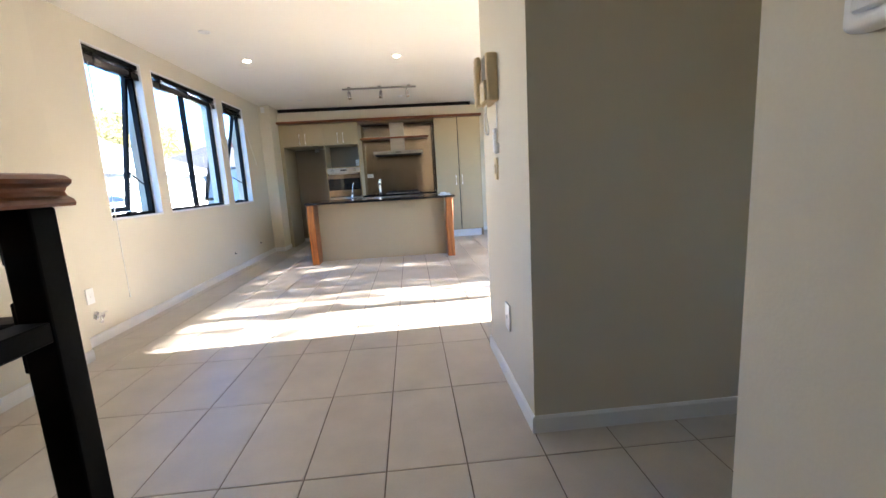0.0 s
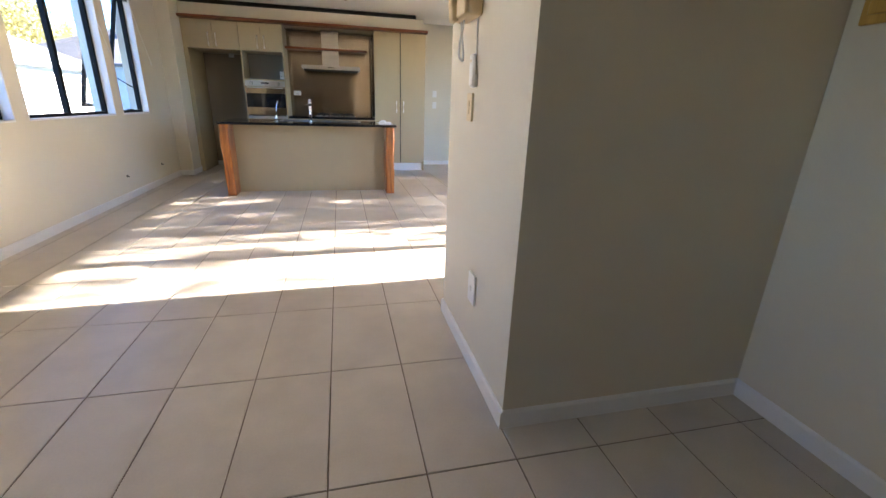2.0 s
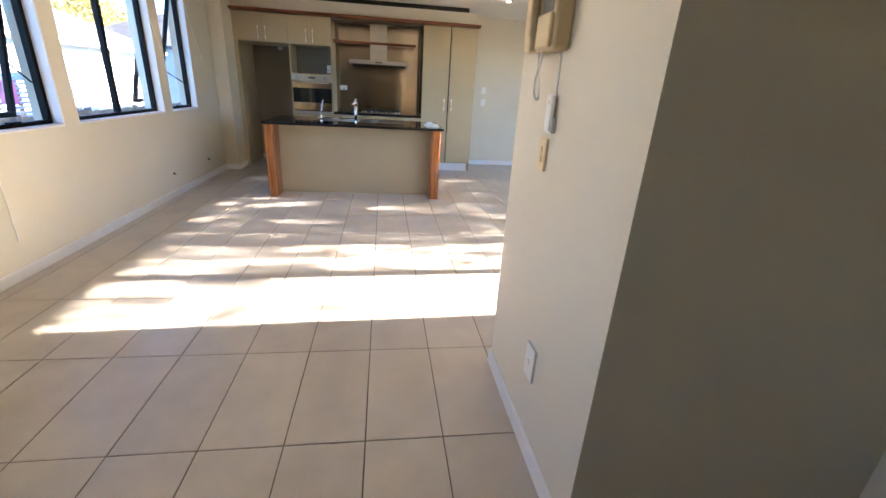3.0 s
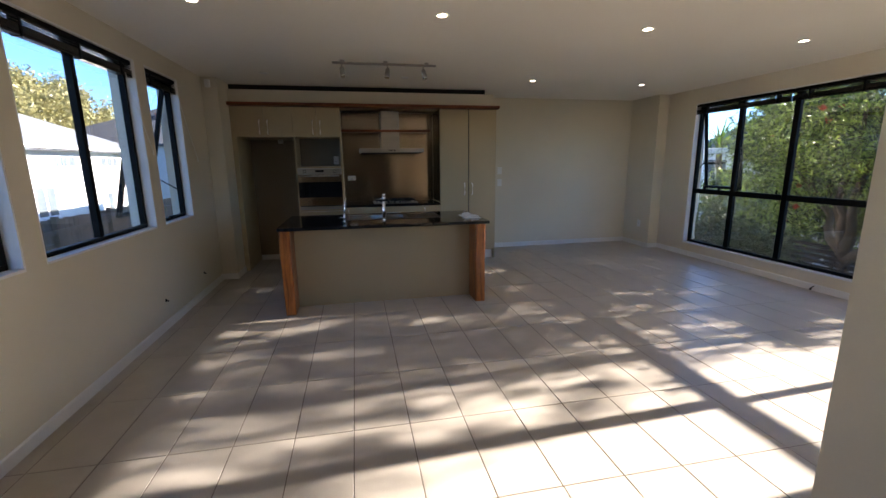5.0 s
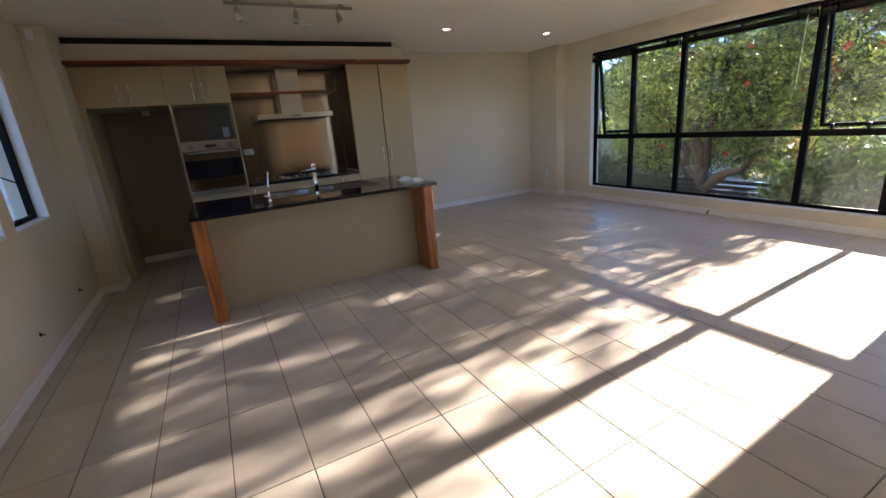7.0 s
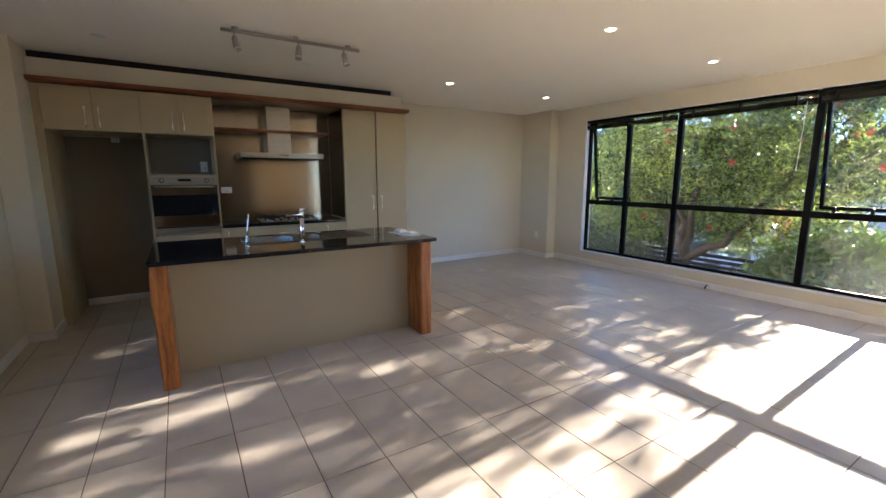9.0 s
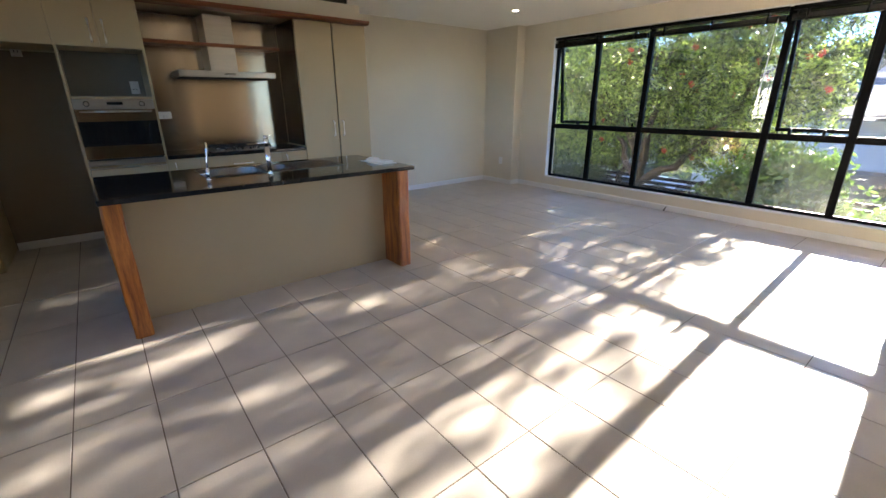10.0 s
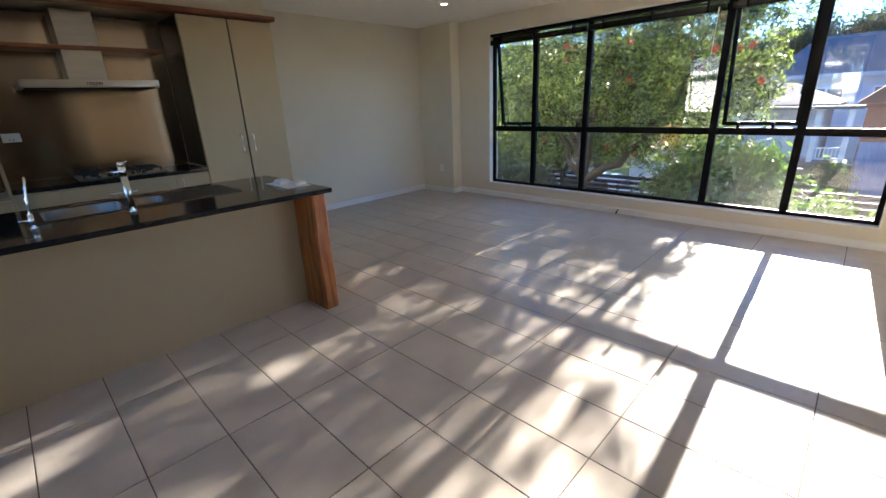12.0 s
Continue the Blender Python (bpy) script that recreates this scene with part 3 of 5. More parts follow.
for x in (x0 + 0.06, x1 - 0.06):
    part("handle_post", rod((x, YF - 0.014, 1.268), (x, YF - 0.055, 1.268), 0.006, seg=10), STEEL, od)
part("lower_drawer", box(x0, x1, YF - 0.014, YF + 0.006, 0.815, 0.856, 0.003), STEEL, ov, "steel drawer front under the oven door")
part("vent_slot", box(x0 + 0.01, x1 - 0.01, YF - 0.004, YF + 0.006, 0.857, 0.870), DARK, ov)

c = thing("pantry_cabinet", (1.53, 8.65, 0), "tall greige two-door pantry cabinet", "cabinet")
part("body", carcass(XE, XF - 0.018, 0.13, ZTOP, YB - YF - 0.022), CAB, c)
part("side_panel", box(XF - 0.017, XF, YF + 0.002, YB - 0.001, 0.0, ZTOP), CAB, c)
part("kickboard", box(XE, XF - 0.03, YF + 0.05, YF + 0.065, 0.0, 0.13), WHITE, c, "pale kickboard")
xp = 1.535
door_panel(c, "cabinet_door", XE, xp - 0.006, 0.135, ZTOP, xp - 0.065, (0.965, 1.13))
door_panel(c, "cabinet_door", xp + 0.006, XF - 0.005, 0.135, ZTOP, xp + 0.05, (0.965, 1.13))
part("door_gap_strip", box(xp - 0.02, xp + 0.02, YF + 0.0185, YF + 0.0195, 0.135, ZTOP), DARK, c, "dark strip between the doors")
part("side_lining", box(XE - 0.004, XE - 0.001, YF + 0.03, 8.9, 0.87, ZTOP - 0.002), STEELD, c, "dark steel lining beside the cooktop")

c = thing("base_cabinet", (0.44, 8.65, 0), "greige drawer unit under the cooktop bench", "cabinet")
part("body", carcass(XD + 0.001, XE - 0.006, 0.13, 0.825, 0.55), CAB, c)
part("kickboard", box(XD + 0.001, XE - 0.006, YF + 0.07, YF + 0.085, 0, 0.13), CAB, c)
for a, b in ((XD + 0.002, 0.02), (0.02, 0.83), (0.83, XE - 0.006)):
    d = door_panel(c, "drawer_front", a, b, 0.60, 0.822)
    m = (a + b) / 2
    w = 0.09 if b - a > 0.5 else 0.0
    if w:
        part("handle", tube([(m - w, YF + 0.001, 0.74), (m - w, YF - 0.03, 0.74), (m - w + 0.015, YF - 0.034, 0.74), (m + w - 0.015, YF - 0.034, 0.74), (m + w, YF - 0.03, 0.74), (m + w, YF + 0.001, 0.74)], 0.0055, 10), SATIN, d, "satin metal bow handle", True)
    else:
        part("handle", tube([(a + 0.05, YF + 0.001, 0.66), (a + 0.05, YF - 0.034, 0.665), (a + 0.05, YF - 0.034, 0.785), (a + 0.05, YF + 0.001, 0.79)], 0.0055, 10), SATIN, d, "satin metal bow handle", True)
    door_panel(c, "drawer_front", a, b, 0.37, 0.597), door_panel(c, "drawer_front", a, b, 0.14, 0.367)
solid("cooktop_bench", box(XD + 0.001, XE - 0.005, YF - 0.01, 8.895, 0.827, 0.862, 0.004), STONE, "polished black stone bench under the cooktop", "worktop")

ck = thing("gas_cooktop", (0.46, 8.6, 0.862), "stainless gas cooktop with black cast iron trivets", "cooktop")
part("hob_plate", box(0.17, 0.80, 8.42, 8.84, 0.862, 0.872, 0.004), STEEL, ck)
for x, y in ((0.29, 8.53), (0.29, 8.73), (0.50, 8.63), (0.68, 8.53), (0.68, 8.73)):
    bn = part("burner", rod((x, y, 0.872), (x, y, 0.888), 0.035, 0.028, 20), CAST, ck, "black burner cap", True)
    part("burner_ring", rod((x, y, 0.872), (x, y, 0.877), 0.046, seg=20), STEEL, bn)
for x in (0.29, 0.50, 0.68):
    bm = bmesh.new()
    for y in (8.47, 8.79):
        box(x - 0.085, x + 0.085, y - 0.006, y + 0.006, 0.894, 0.906, 0.001, bm)
    for xx in (x - 0.085, x + 0.085):
        box(xx - 0.006, xx + 0.006, 8.476, 8.784, 0.894, 0.906, 0.001, bm)
    for y in (8.53, 8.63, 8.73):
        box(x - 0.079, x + 0.079, y - 0.004, y + 0.004, 0.896, 0.908, 0.001, bm)
    for xx in (x - 0.08, x + 0.08):
        for y in (8.475, 8.785):
            box(xx - 0.006, xx + 0.006, y - 0.005, y + 0.005, 0.872, 0.894, 0, bm)
    part("trivet", bm, CAST, ck, "black cast iron trivet")
for k in range(5):
    part("control_knob", rod((0.30 + 0.08 * k, 8.435, 0.872), (0.30 + 0.08 * k, 8.435, 0.892), 0.014, 0.012, 14), CAST, ck, "black control knob", True)

solid("splashback", box(XD + 0.002, XE - 0.006, 8.90, 8.906, 0.862, ZTOP - 0.002), STEELH, "brushed steel splashback sheet", "splashback")
solid("wall_behind_splashback", box(XD + 0.001, XE - 0.001, 8.907, YB - 0.001, 0, ZTOP), WALL, "boxed-out wall behind the steel sheet", "wall", "structure")
rh = thing("range_hood", (0.44, 8.65, 1.57), "stainless steel chimney range hood", "range hood")
part("canopy", box(0.0, 0.9, 8.43, 8.898, 1.575, 1.632, 0.003), STEEL, rh, "flat brushed steel canopy")
part("filter", box(0.03, 0.87, 8.46, 8.88, 1.566, 1.5745, 0.002), DARK, rh, "dark grease filter under the canopy")
part("flue", box(0.315, 0.575, 8.60, 8.898, 1.632, ZTOP - 0.004, 0.003), STEEL, rh, "tall steel flue cover")
part("control_strip", box(0.40, 0.50, 8.4275, 8.43, 1.595, 1.612), DARK, rh)
for k in range(5):
    part("button", rod((0.41 + 0.02 * k, 8.4272, 1.6035), (0.41 + 0.02 * k, 8.4235, 1.6035), 0.005, seg=8), CHROME, rh)
solid("timber_shelf", box(XD + 0.002, XE - 0.10, 8.56, 8.599, 1.862, 1.893, 0.004), RIMUX, "dark red timber shelf across the flue", "shelf")
bm = bmesh.new()
box(XD + 0.002, 0.31, 8.5995, 8.898, 1.868, 1.892, 0, bm), box(0.58, XE - 0.10, 8.5995, 8.898, 1.868, 1.892, 0, bm)
solid("timber_shelf", bm, RIMUX, "dark red timber shelf board beside the flue", "shelf")

solid("bulkhead", box(-1.604, 1.90, YF + 0.01, YB - 0.001, 2.205, 2.362), WALL, "beige painted bulkhead above the cabinets", "bulkhead", "structure")
# solid block whose near-black colour stands in for shade under the ceiling
solid("bulkhead_shade_block", box(-1.604, 1.80, YF + 0.10, YB - 0.001, 2.3625, ZC - 0.001), DARK, "near-black block painted as the shade above the bulkhead", "bulkhead", "structure")
solid("cornice_board", sweep([(-0.10, 0.0), (0.06, 0.0), (0.075, 0.01), (0.083, 0.024), (0.083, 0.038), (-0.10, 0.038)], (-1.603, YF - 0.002, 2.163), (1.965, YF - 0.002, 2.163)), RIMUX, "red timber moulding along the cabinet tops", "moulding")

# island
isl = thing("kitchen_island", (0.2, 6.9, 0), "greige kitchen island with timber end posts", "kitchen island")
part("front_panel", box(-0.70, 1.09, 6.655, 6.675, 0.0, 0.822), CAB, isl, "plain greige front panel")
bm = bmesh.new()
box(-0.70, 1.09, 6.676, 7.26, 0.13, 0.56, 0, bm), box(-0.70, -0.682, 6.676, 7.26, 0.56, 0.822, 0, bm), box(1.072, 1.09, 6.676, 7.26, 0.56, 0.822, 0, bm)
box(-0.682, 1.072, 7.242, 7.26, 0.56, 0.822, 0, bm)
part("body", bm, CAB, isl)
part("kickboard", box(-0.69, 1.08, 7.18, 7.195, 0, 0.13), CAB, isl)
hd = part("side_handle", tube([(-0.70, 6.98, 0.68), (-0.74, 6.98, 0.68), (-0.745, 6.99, 0.68), (-0.745, 7.10, 0.68), (-0.74, 7.11, 0.68), (-0.70, 7.11, 0.68)], 0.006, 10), SATIN, isl, "satin metal bow handle", True)
for i in range(4):
    x = -0.69 + i * 0.443
    d = part("cabinet_door", box(x + 0.002, x + 0.44, 7.2605, 7.278, 0.14, 0.818, 0.0015), CAB, isl)
    part("handle", tube([(x + 0.38, 7.277, 0.62), (x + 0.38, 7.31, 0.63), (x + 0.38, 7.31, 0.76), (x + 0.38, 7.277, 0.77)], 0.0055, 8), SATIN, d, "satin metal bow handle", True)


def slab_post(x0, x1, y0, y1, z1, seed):
    """A thick timber slab on end, with gently waving long edges."""
    bm = bmesh.new()
    rows = 14
    loops = []
    for k in range(rows + 1):
        z = z1 * k / rows
        w = 0.004 * math.sin(z * 7 + seed) + 0.003 * math.sin(z * 15 + seed * 2)
        v = 0.004 * math.sin(z * 6 + seed + 1)
        a, b, c2, d2, r = x0 + w, x1 + w * 0.6, y0 + v, y1, 0.012
        loops.append([bm.verts.new(p) for p in ((a + r, c2, z), (b - r, c2, z), (b, c2 + r, z), (b, d2 - r, z), (b - r, d2, z), (a + r, d2, z), (a, d2 - r, z), (a, c2 + r, z))])
    for p, q in zip(loops, loops[1:]):
        for k in range(8):
            bm.faces.new((p[k], p[(k + 1) % 8], q[(k + 1) % 8], q[k]))
    bm.faces.new(loops[0][::-1]), bm.faces.new(loops[-1])
    return bm


part("end_post", slab_post(-0.80, -0.702, 6.405, 6.69, 0.822, 0.6), RIMU, isl, "orange-brown timber slab post")
part("end_post", slab_post(1.092, 1.195, 6.405, 6.69, 0.822, 2.1), RIMU, isl, "orange-brown timber slab post")

# worktop with the sink cut-out
SX0, SX1, SY0, SY1 = -0.19, 0.80, 6.775, 7.20
top = bmesh.new()
for a, b, c2, d2 in ((-0.805, SX0, 6.362, 7.33), (SX1, 1.222, 6.362, 7.33), (SX0, SX1, 6.362, SY0), (SX0, SX1, SY1, 7.33)):
    box(a, b, c2, d2, 0.824, 0.853, 0, top)
bmesh.ops.remove_doubles(top, verts=top.verts, dist=1e-5)
inner = [f for f in top.faces if sum(1 for g in top.faces if g is not f and (g.calc_center_median() - f.calc_center_median()).length < 1e-4)]
bmesh.ops.delete(top, geom=inner, context="FACES")
solid("island_worktop", top, STONE, "polished black granite worktop with a sink", "worktop")

sk = thing("double_sink", (0.3, 7.0, 0.853), "stainless steel double sink with a drainer", "sink")
bm = bmesh.new()
Z = 0.8555
rects = [(-0.16, 0.20, 6.82, 7.15, 0.17), (0.23, 0.42, 6.86, 7.12, 0.12)]
xs = sorted({SX0 - 0.012, -0.16, 0.20, 0.23, 0.42, SX1 + 0.012})
for a, b in zip(xs, xs[1:]):
    mid = (a + b) / 2
    hole = [r for r in rects if r[0] - 1e-6 <= mid <= r[1] + 1e-6]
    if not hole:
        box(a, b, SY0 - 0.012, SY1 + 0.012, Z - 0.002, Z, 0, bm)
    else:
        r = hole[0]
        box(a, b, SY0 - 0.012, r[2], Z - 0.002, Z, 0, bm), box(a, b, r[3], SY1 + 0.012, Z - 0.002, Z, 0, bm)
part("rim", bm, SINKST, sk)
for k, (a, b, c2, d2, h) in enumerate(rects):
    bm = bmesh.new()
    lo = [bm.verts.new(p) for p in ((a + 0.02, c2 + 0.02, Z - h), (b - 0.02, c2 + 0.02, Z - h), (b - 0.02, d2 - 0.02, Z - h), (a + 0.02, d2 - 0.02, Z - h))]
    hi = [bm.verts.new(p) for p in ((a, c2, Z), (b, c2, Z), (b, d2, Z), (a, d2, Z))]
    for i in range(4):
        bm.faces.new((lo[i], hi[i], hi[(i + 1) % 4], lo[(i + 1) % 4]))
    bm.faces.new(lo)
    bmesh.ops.bevel(bm, geom=[e for e in bm.edges if len(e.link_faces) == 2], offset=0.018, segments=3, affect="EDGES")
    bw = part("bowl", bm, SINKST, sk, "deep steel bowl" if not k else "small steel bowl", True)
    part("drain", rod(((a + b) / 2, (c2 + d2) / 2, Z - h), ((a + b) / 2, (c2 + d2) / 2, Z - h + 0.004), 0.035, seg=20), CHROME, bw)
for k in range(7):
    part("drainer_ridge", box(0.46, 0.78, 6.84 + 0.045 * k, 6.85 + 0.045 * k, Z, Z + 0.003, 0.001), SINKST, sk)

tp = thing("mixer_tap", (0.196, 6.70, 0.853), "tall chrome mixer tap standing behind the sink", "tap")
part("tap_base", rod((0.196, 6.70, 0.853), (0.196, 6.70, 0.858), 0.023, seg=24), CHROME, tp, "", True)
part("tap_body", rod((0.196, 6.70, 0.858), (0.196, 6.70, 1.045), 0.0175, seg=24), CHROME, tp, "thick chrome column", True)
part("collar", rod((0.196, 6.70, 1.0455), (0.196, 6.70, 1.050), 0.0155, seg=24), DARK, tp, "thin dark joint", True)
part("tap_head", rod((0.196, 6.70, 1.0505), (0.197, 6.70, 1.095), 0.0175, seg=24), CHROME, tp, "", True)
part("spout", rod((0.190, 6.712, 1.068), (0.13, 6.93, 1.050), 0.0085, 0.0075, 16), CHROME, tp, "straight chrome spout", True)
part("tap_lever", rod((0.197, 6.70, 1.0955), (0.197, 6.70, 1.120), 0.0172, 0.0155, 24), CHROME, tp, "chrome lever cap", True)
part("lever_pin", rod((0.203, 6.69, 1.112), (0.218, 6.662, 1.122), 0.004, seg=10), CHROME, tp, "", True)

ft = thing("filter_tap", (-0.205, 6.69, 0.853), "slim chrome water filter tap with a curved spout", "tap")
part("tap_base", rod((-0.205, 6.69, 0.853), (-0.205, 6.69, 0.858), 0.019, seg=18), CHROME, ft, "", True)
part("tap_body", rod((-0.205, 6.69, 0.858), (-0.204, 6.69, 0.925), 0.0125, 0.0115, 18), CHROME, ft, "", True)
part("spout", tube([(-0.204, 6.69, 0.92), (-0.198, 6.69, 0.98), (-0.188, 6.692, 1.05), (-0.183, 6.70, 1.075), (-0.181, 6.72, 1.088), (-0.180, 6.75, 1.088), (-0.180, 6.775, 1.070)], 0.0058, 12), CHROME, ft, "", True)
part("tap_lever", rod((-0.206, 6.688, 0.893), (-0.252, 6.680, 0.896), 0.0065, 0.0055, 12), CHROME, ft, "small side lever", True)

bx = thing("plug_pack", (1.12, 6.74, 0.853), "small white boxes in clear wrapping on the worktop", "packet")
part("wrapper", box(1.03, 1.20, 6.58, 6.92, 0.8535, 0.8555), PLASTIC, bx, "flat clear wrapper")
part("packet", box(1.055, 1.14, 6.74, 6.85, 0.8556, 0.880, 0.006, seg=2), PLASTIC, bx)
part("packet", box(1.10, 1.185, 6.61, 6.72, 0.8556, 0.876, 0.006, seg=2), PLASTIC, bx)
part("paper_fold", box(1.07, 1.13, 6.75, 6.84, 0.8805, 0.889, 0.003), PLASTIC, bx)

# ---- wall fittings ----
def plate_x(name, x, side, y, z, w, h, label, category, mt=None, rockers=1, dark_slots=0):
    """A wall plate on a wall across x; side is +1 where the room lies towards +x."""
    mt = mt or PLASTIC
    p = thing(name, (x, y, z), label, category)
    part("plate", box(x + side * 0.0005, x + side * 0.010, y - w / 2, y + w / 2, z - h / 2, z + h / 2, 0.002), mt, p)
    for k in range(rockers):
        zz = z + (k - (rockers - 1) / 2) * 0.03
        part("rocker", box(x + side * 0.010, x + side * 0.015, y - 0.008, y + 0.008, zz - 0.011, zz + 0.011, 0.001), mt, p)
    for k in range(dark_slots):
        part("socket_slot", box(x + side * 0.0102, x + side * 0.0108, y - 0.012 + 0.02 * k, y - 0.008 + 0.02 * k, z - 0.012, z + 0.002), DARK, p)
    return p


def plate_y(name, y, x, z, w, h, label, category, rockers=1, slots=0):
    p = thing(name, (x, y, z), label, category)
    part("plate", box(x - w / 2, x + w / 2, y - 0.010, y - 0.0005, z - h / 2, z + h / 2, 0.002), PLASTIC, p)
    for k in range(rockers):
        xx = x + (k - (rockers - 1) / 2) * 0.03
        part("rocker", box(xx - 0.008, xx + 0.008, y - 0.015, y - 0.010, z - 0.011 + 0.012 * (slots > 0), z + 0.011 + 0.012 * (slots > 0), 0.001), PLASTIC, p)
    for k in range(slots):
        part("socket_slot", box(x - 0.016 + 0.024 * k, x - 0.011 + 0.024 * k, y - 0.0108, y - 0.0102, z - 0.022, z - 0.008), DARK, p)
    return p


plate_y("light_switch", YB, 2.272, 1.285, 0.075, 0.115, "white light switch plate beside the pantry", "switch")
plate_y("light_switch", YB, 2.272, 1.09, 0.075, 0.115, "white double switch plate beside the pantry", "switch", 2)
plate_y("power_point", YB - 0.30, -0.335, 1.475, 0.07, 0.115, "white power point in the microwave niche", "power point", 1, 2)
plate_y("power_point", 8.90, -0.125, 1.215, 0.115, 0.07, "white double power point on the steel splashback", "power point", 2, 2)
plate_y("power_point", YB - 0.012, -1.127, 1.785, 0.075, 0.115, "white power point high in the fridge space", "power point", 1, 2)
plate_x("light_switch", XC, -1, 2.585, 1.236, 0.075, 0.115, "white light switch on the corner pier", "switch")
plate_x("power_point", XC, -1, 8.69, 0.38, 0.075, 0.115, "white power point low on the corner pier", "power point", None, 1, 2)
plate_x("wall_plate", 1.075, -1, 2.575, 0.37, 0.085, 0.135, "white blank plate low on the wall end", "wall plate")
plate_x("dimmer_switch", 1.075, -1, 2.735, 1.11, 0.065, 0.11, "cream dimmer switch on the wall end", "switch", CREAM, 2)
plate_x("wall_plate", XL, 1, 3.755, 0.37, 0.075, 0.115, "white blank plate near the gas outlet", "wall plate")

pl = thing("remote_holder", (1.07, 2.69, 1.24), "slim white remote control in a wall holder", "remote control")
part("holder", box(1.058, 1.0745, 2.665, 2.715, 1.185, 1.235, 0.003), PLASTIC, pl)
part("remote", box(1.051, 1.066, 2.668, 2.712, 1.19, 1.305, 0.004), PLASTIC, pl, "slim white remote control")
part("remote_button", rod((1.051, 2.69, 1.28), (1.0495, 2.69, 1.28), 0.006, seg=12), CREAM, pl)

ph = thing("intercom_phone", (1.05, 2.78, 1.57), "cream plastic wall intercom with a corded handset", "intercom")
part("base", box(1.018, 1.0745, 2.64, 2.84, 1.43, 1.655, 0.012, seg=3), BEIGE, ph, "beige intercom base")
part("front_panel", box(1.004, 1.0185, 2.65, 2.765, 1.435, 1.53, 0.006, seg=2), CREAM, ph, "cream lower front block")
# flat sheet, its dark colour stands in for shade inside the cradle
part("cradle_shade_patch", box(1.0165, 1.0178, 2.665, 2.755, 1.535, 1.645), CABIN, ph, "flat dark patch painted as the shaded handset hollow")
bm = bmesh.new()
box(0.985, 1.012, 2.775, 2.825, 1.47, 1.63, 0.008, bm, 2)
hs = part("handset", bm, CREAM, ph, "cream curved handset")
part("earpiece", box(0.988, 1.019, 2.772, 2.828, 1.60, 1.668, 0.012, seg=3), CREAM, hs)
part("mouthpiece", box(0.988, 1.019, 2.772, 2.828, 1.425, 1.49, 0.012, seg=3), CREAM, hs)
coil = []
for k in range(25):
    u = k / 24
    coil.append((1.035 + 0.012 * math.sin(u * 6.3), 2.80 - 0.045 * u + 0.012 * math.sin(u * 9.4), 1.435 - 0.15 * math.sin(u * math.pi) ** 0.8))
part("cord", tube(coil, 0.004, 8), PLASTIC, ph, "white looped cord", True)
part("cable", rod((1.073, 2.70, 1.43), (1.073, 2.695, 1.30), 0.0025, seg=6), PLASTIC, ph)

mb = thing("meter_box", (2.12, 1.85, 1.65), "honey-coloured timber switchboard cover", "cupboard")
part("surround", box(2.100, 2.1195, 1.55, 2.10, 1.385, 1.98, 0.004), HONEY, mb)
md = part("cover_door", box(2.088, 2.0995, 1.575, 2.075, 1.41, 1.955, 0.003), HONEY, mb, "flat timber cover door")
part("knob", rod((2.088, 1.61, 1.68), (2.07, 1.61, 1.68), 0.011, 0.014, 16), HONEY, md, "", True)

ws = thing("wall_control_box", (1.09, 0.84, 1.3), "white rounded control box on the entry wall", "control box")
part("case", box(1.058, 1.0895, 0.68, 0.968, 1.19, 1.42, 0.010, seg=3), PLASTIC, ws, "", True)
part("lid", box(1.053, 1.0585, 0.695, 0.953, 1.205, 1.405, 0.003), PLASTIC, ws)
part("display", box(1.0515, 1.0532, 0.75, 0.86, 1.33, 1.375), CABIN, ws, "small grey display")

pr = thing("motion_sensor", (-1.70, 7.95, 2.36), "small white alarm sensor high on the pier", "alarm sensor")
part("bracket", box(-1.715, -1.685, 7.962, 7.9845, 2.345, 2.385), PLASTIC, pr)
part("case", box(-1.73, -1.67, 7.925, 7.963, 2.31, 2.40, 0.012, seg=3), PLASTIC, pr)
part("lens", box(-1.72, -1.68, 7.920, 7.926, 2.32, 2.355, 0.003), WHITE, pr)

gt = thing("gas_tap", (XL, 3.78, 0.215), "small chrome gas outlet low on the wall", "gas outlet")
part("wall_flange", rod((XL, 3.78, 0.215), (XL + 0.008, 3.78, 0.215), 0.03, seg=20), CHROME, gt, "", True)
part("valve_body", rod((XL + 0.008, 3.78, 0.215), (XL + 0.06, 3.78, 0.215), 0.014, seg=16), CHROME, gt, "", True)
part("valve_lever", box(XL + 0.03, XL + 0.042, 3.785, 3.85, 0.222, 0.232, 0.002), CHROME, gt)
part("outlet_nozzle", rod((XL + 0.045, 3.78, 0.215), (XL + 0.05, 3.755, 0.165), 0.010, 0.013, 14), CHROME, gt, "", True)
for y, z in ((6.355, 0.25), (7.35, 0.25)):
    pg = thing("cable_outlet", (XL, y, z), "small dark cable outlet in the wall", "cable outlet")
    part("grommet", rod((XL, y, z), (XL + 0.006, y, z), 0.014, 0.012, 16), DARK, pg, "", True)
    part("cable_stub", rod((XL + 0.005, y, z), (XL + 0.02, y + 0.01, z - 0.012), 0.005, seg=8), DARK, pg)
cs = thing("cable_end", (XR - 0.02, 5.9, 0.05), "short dark cable end poking from the skirting", "cable")
part("cable", tube([(XR - 0.008, 5.9, 0.05), (XR - 0.03, 5.9, 0.048), (XR - 0.045, 5.905, 0.03)], 0.006, 8), DARK, cs, "", True)
part("plug", rod((XR - 0.045, 5.905, 0.03), (XR - 0.052, 5.907, 0.006), 0.009, seg=10), DARK, cs, "small dark plug", True)
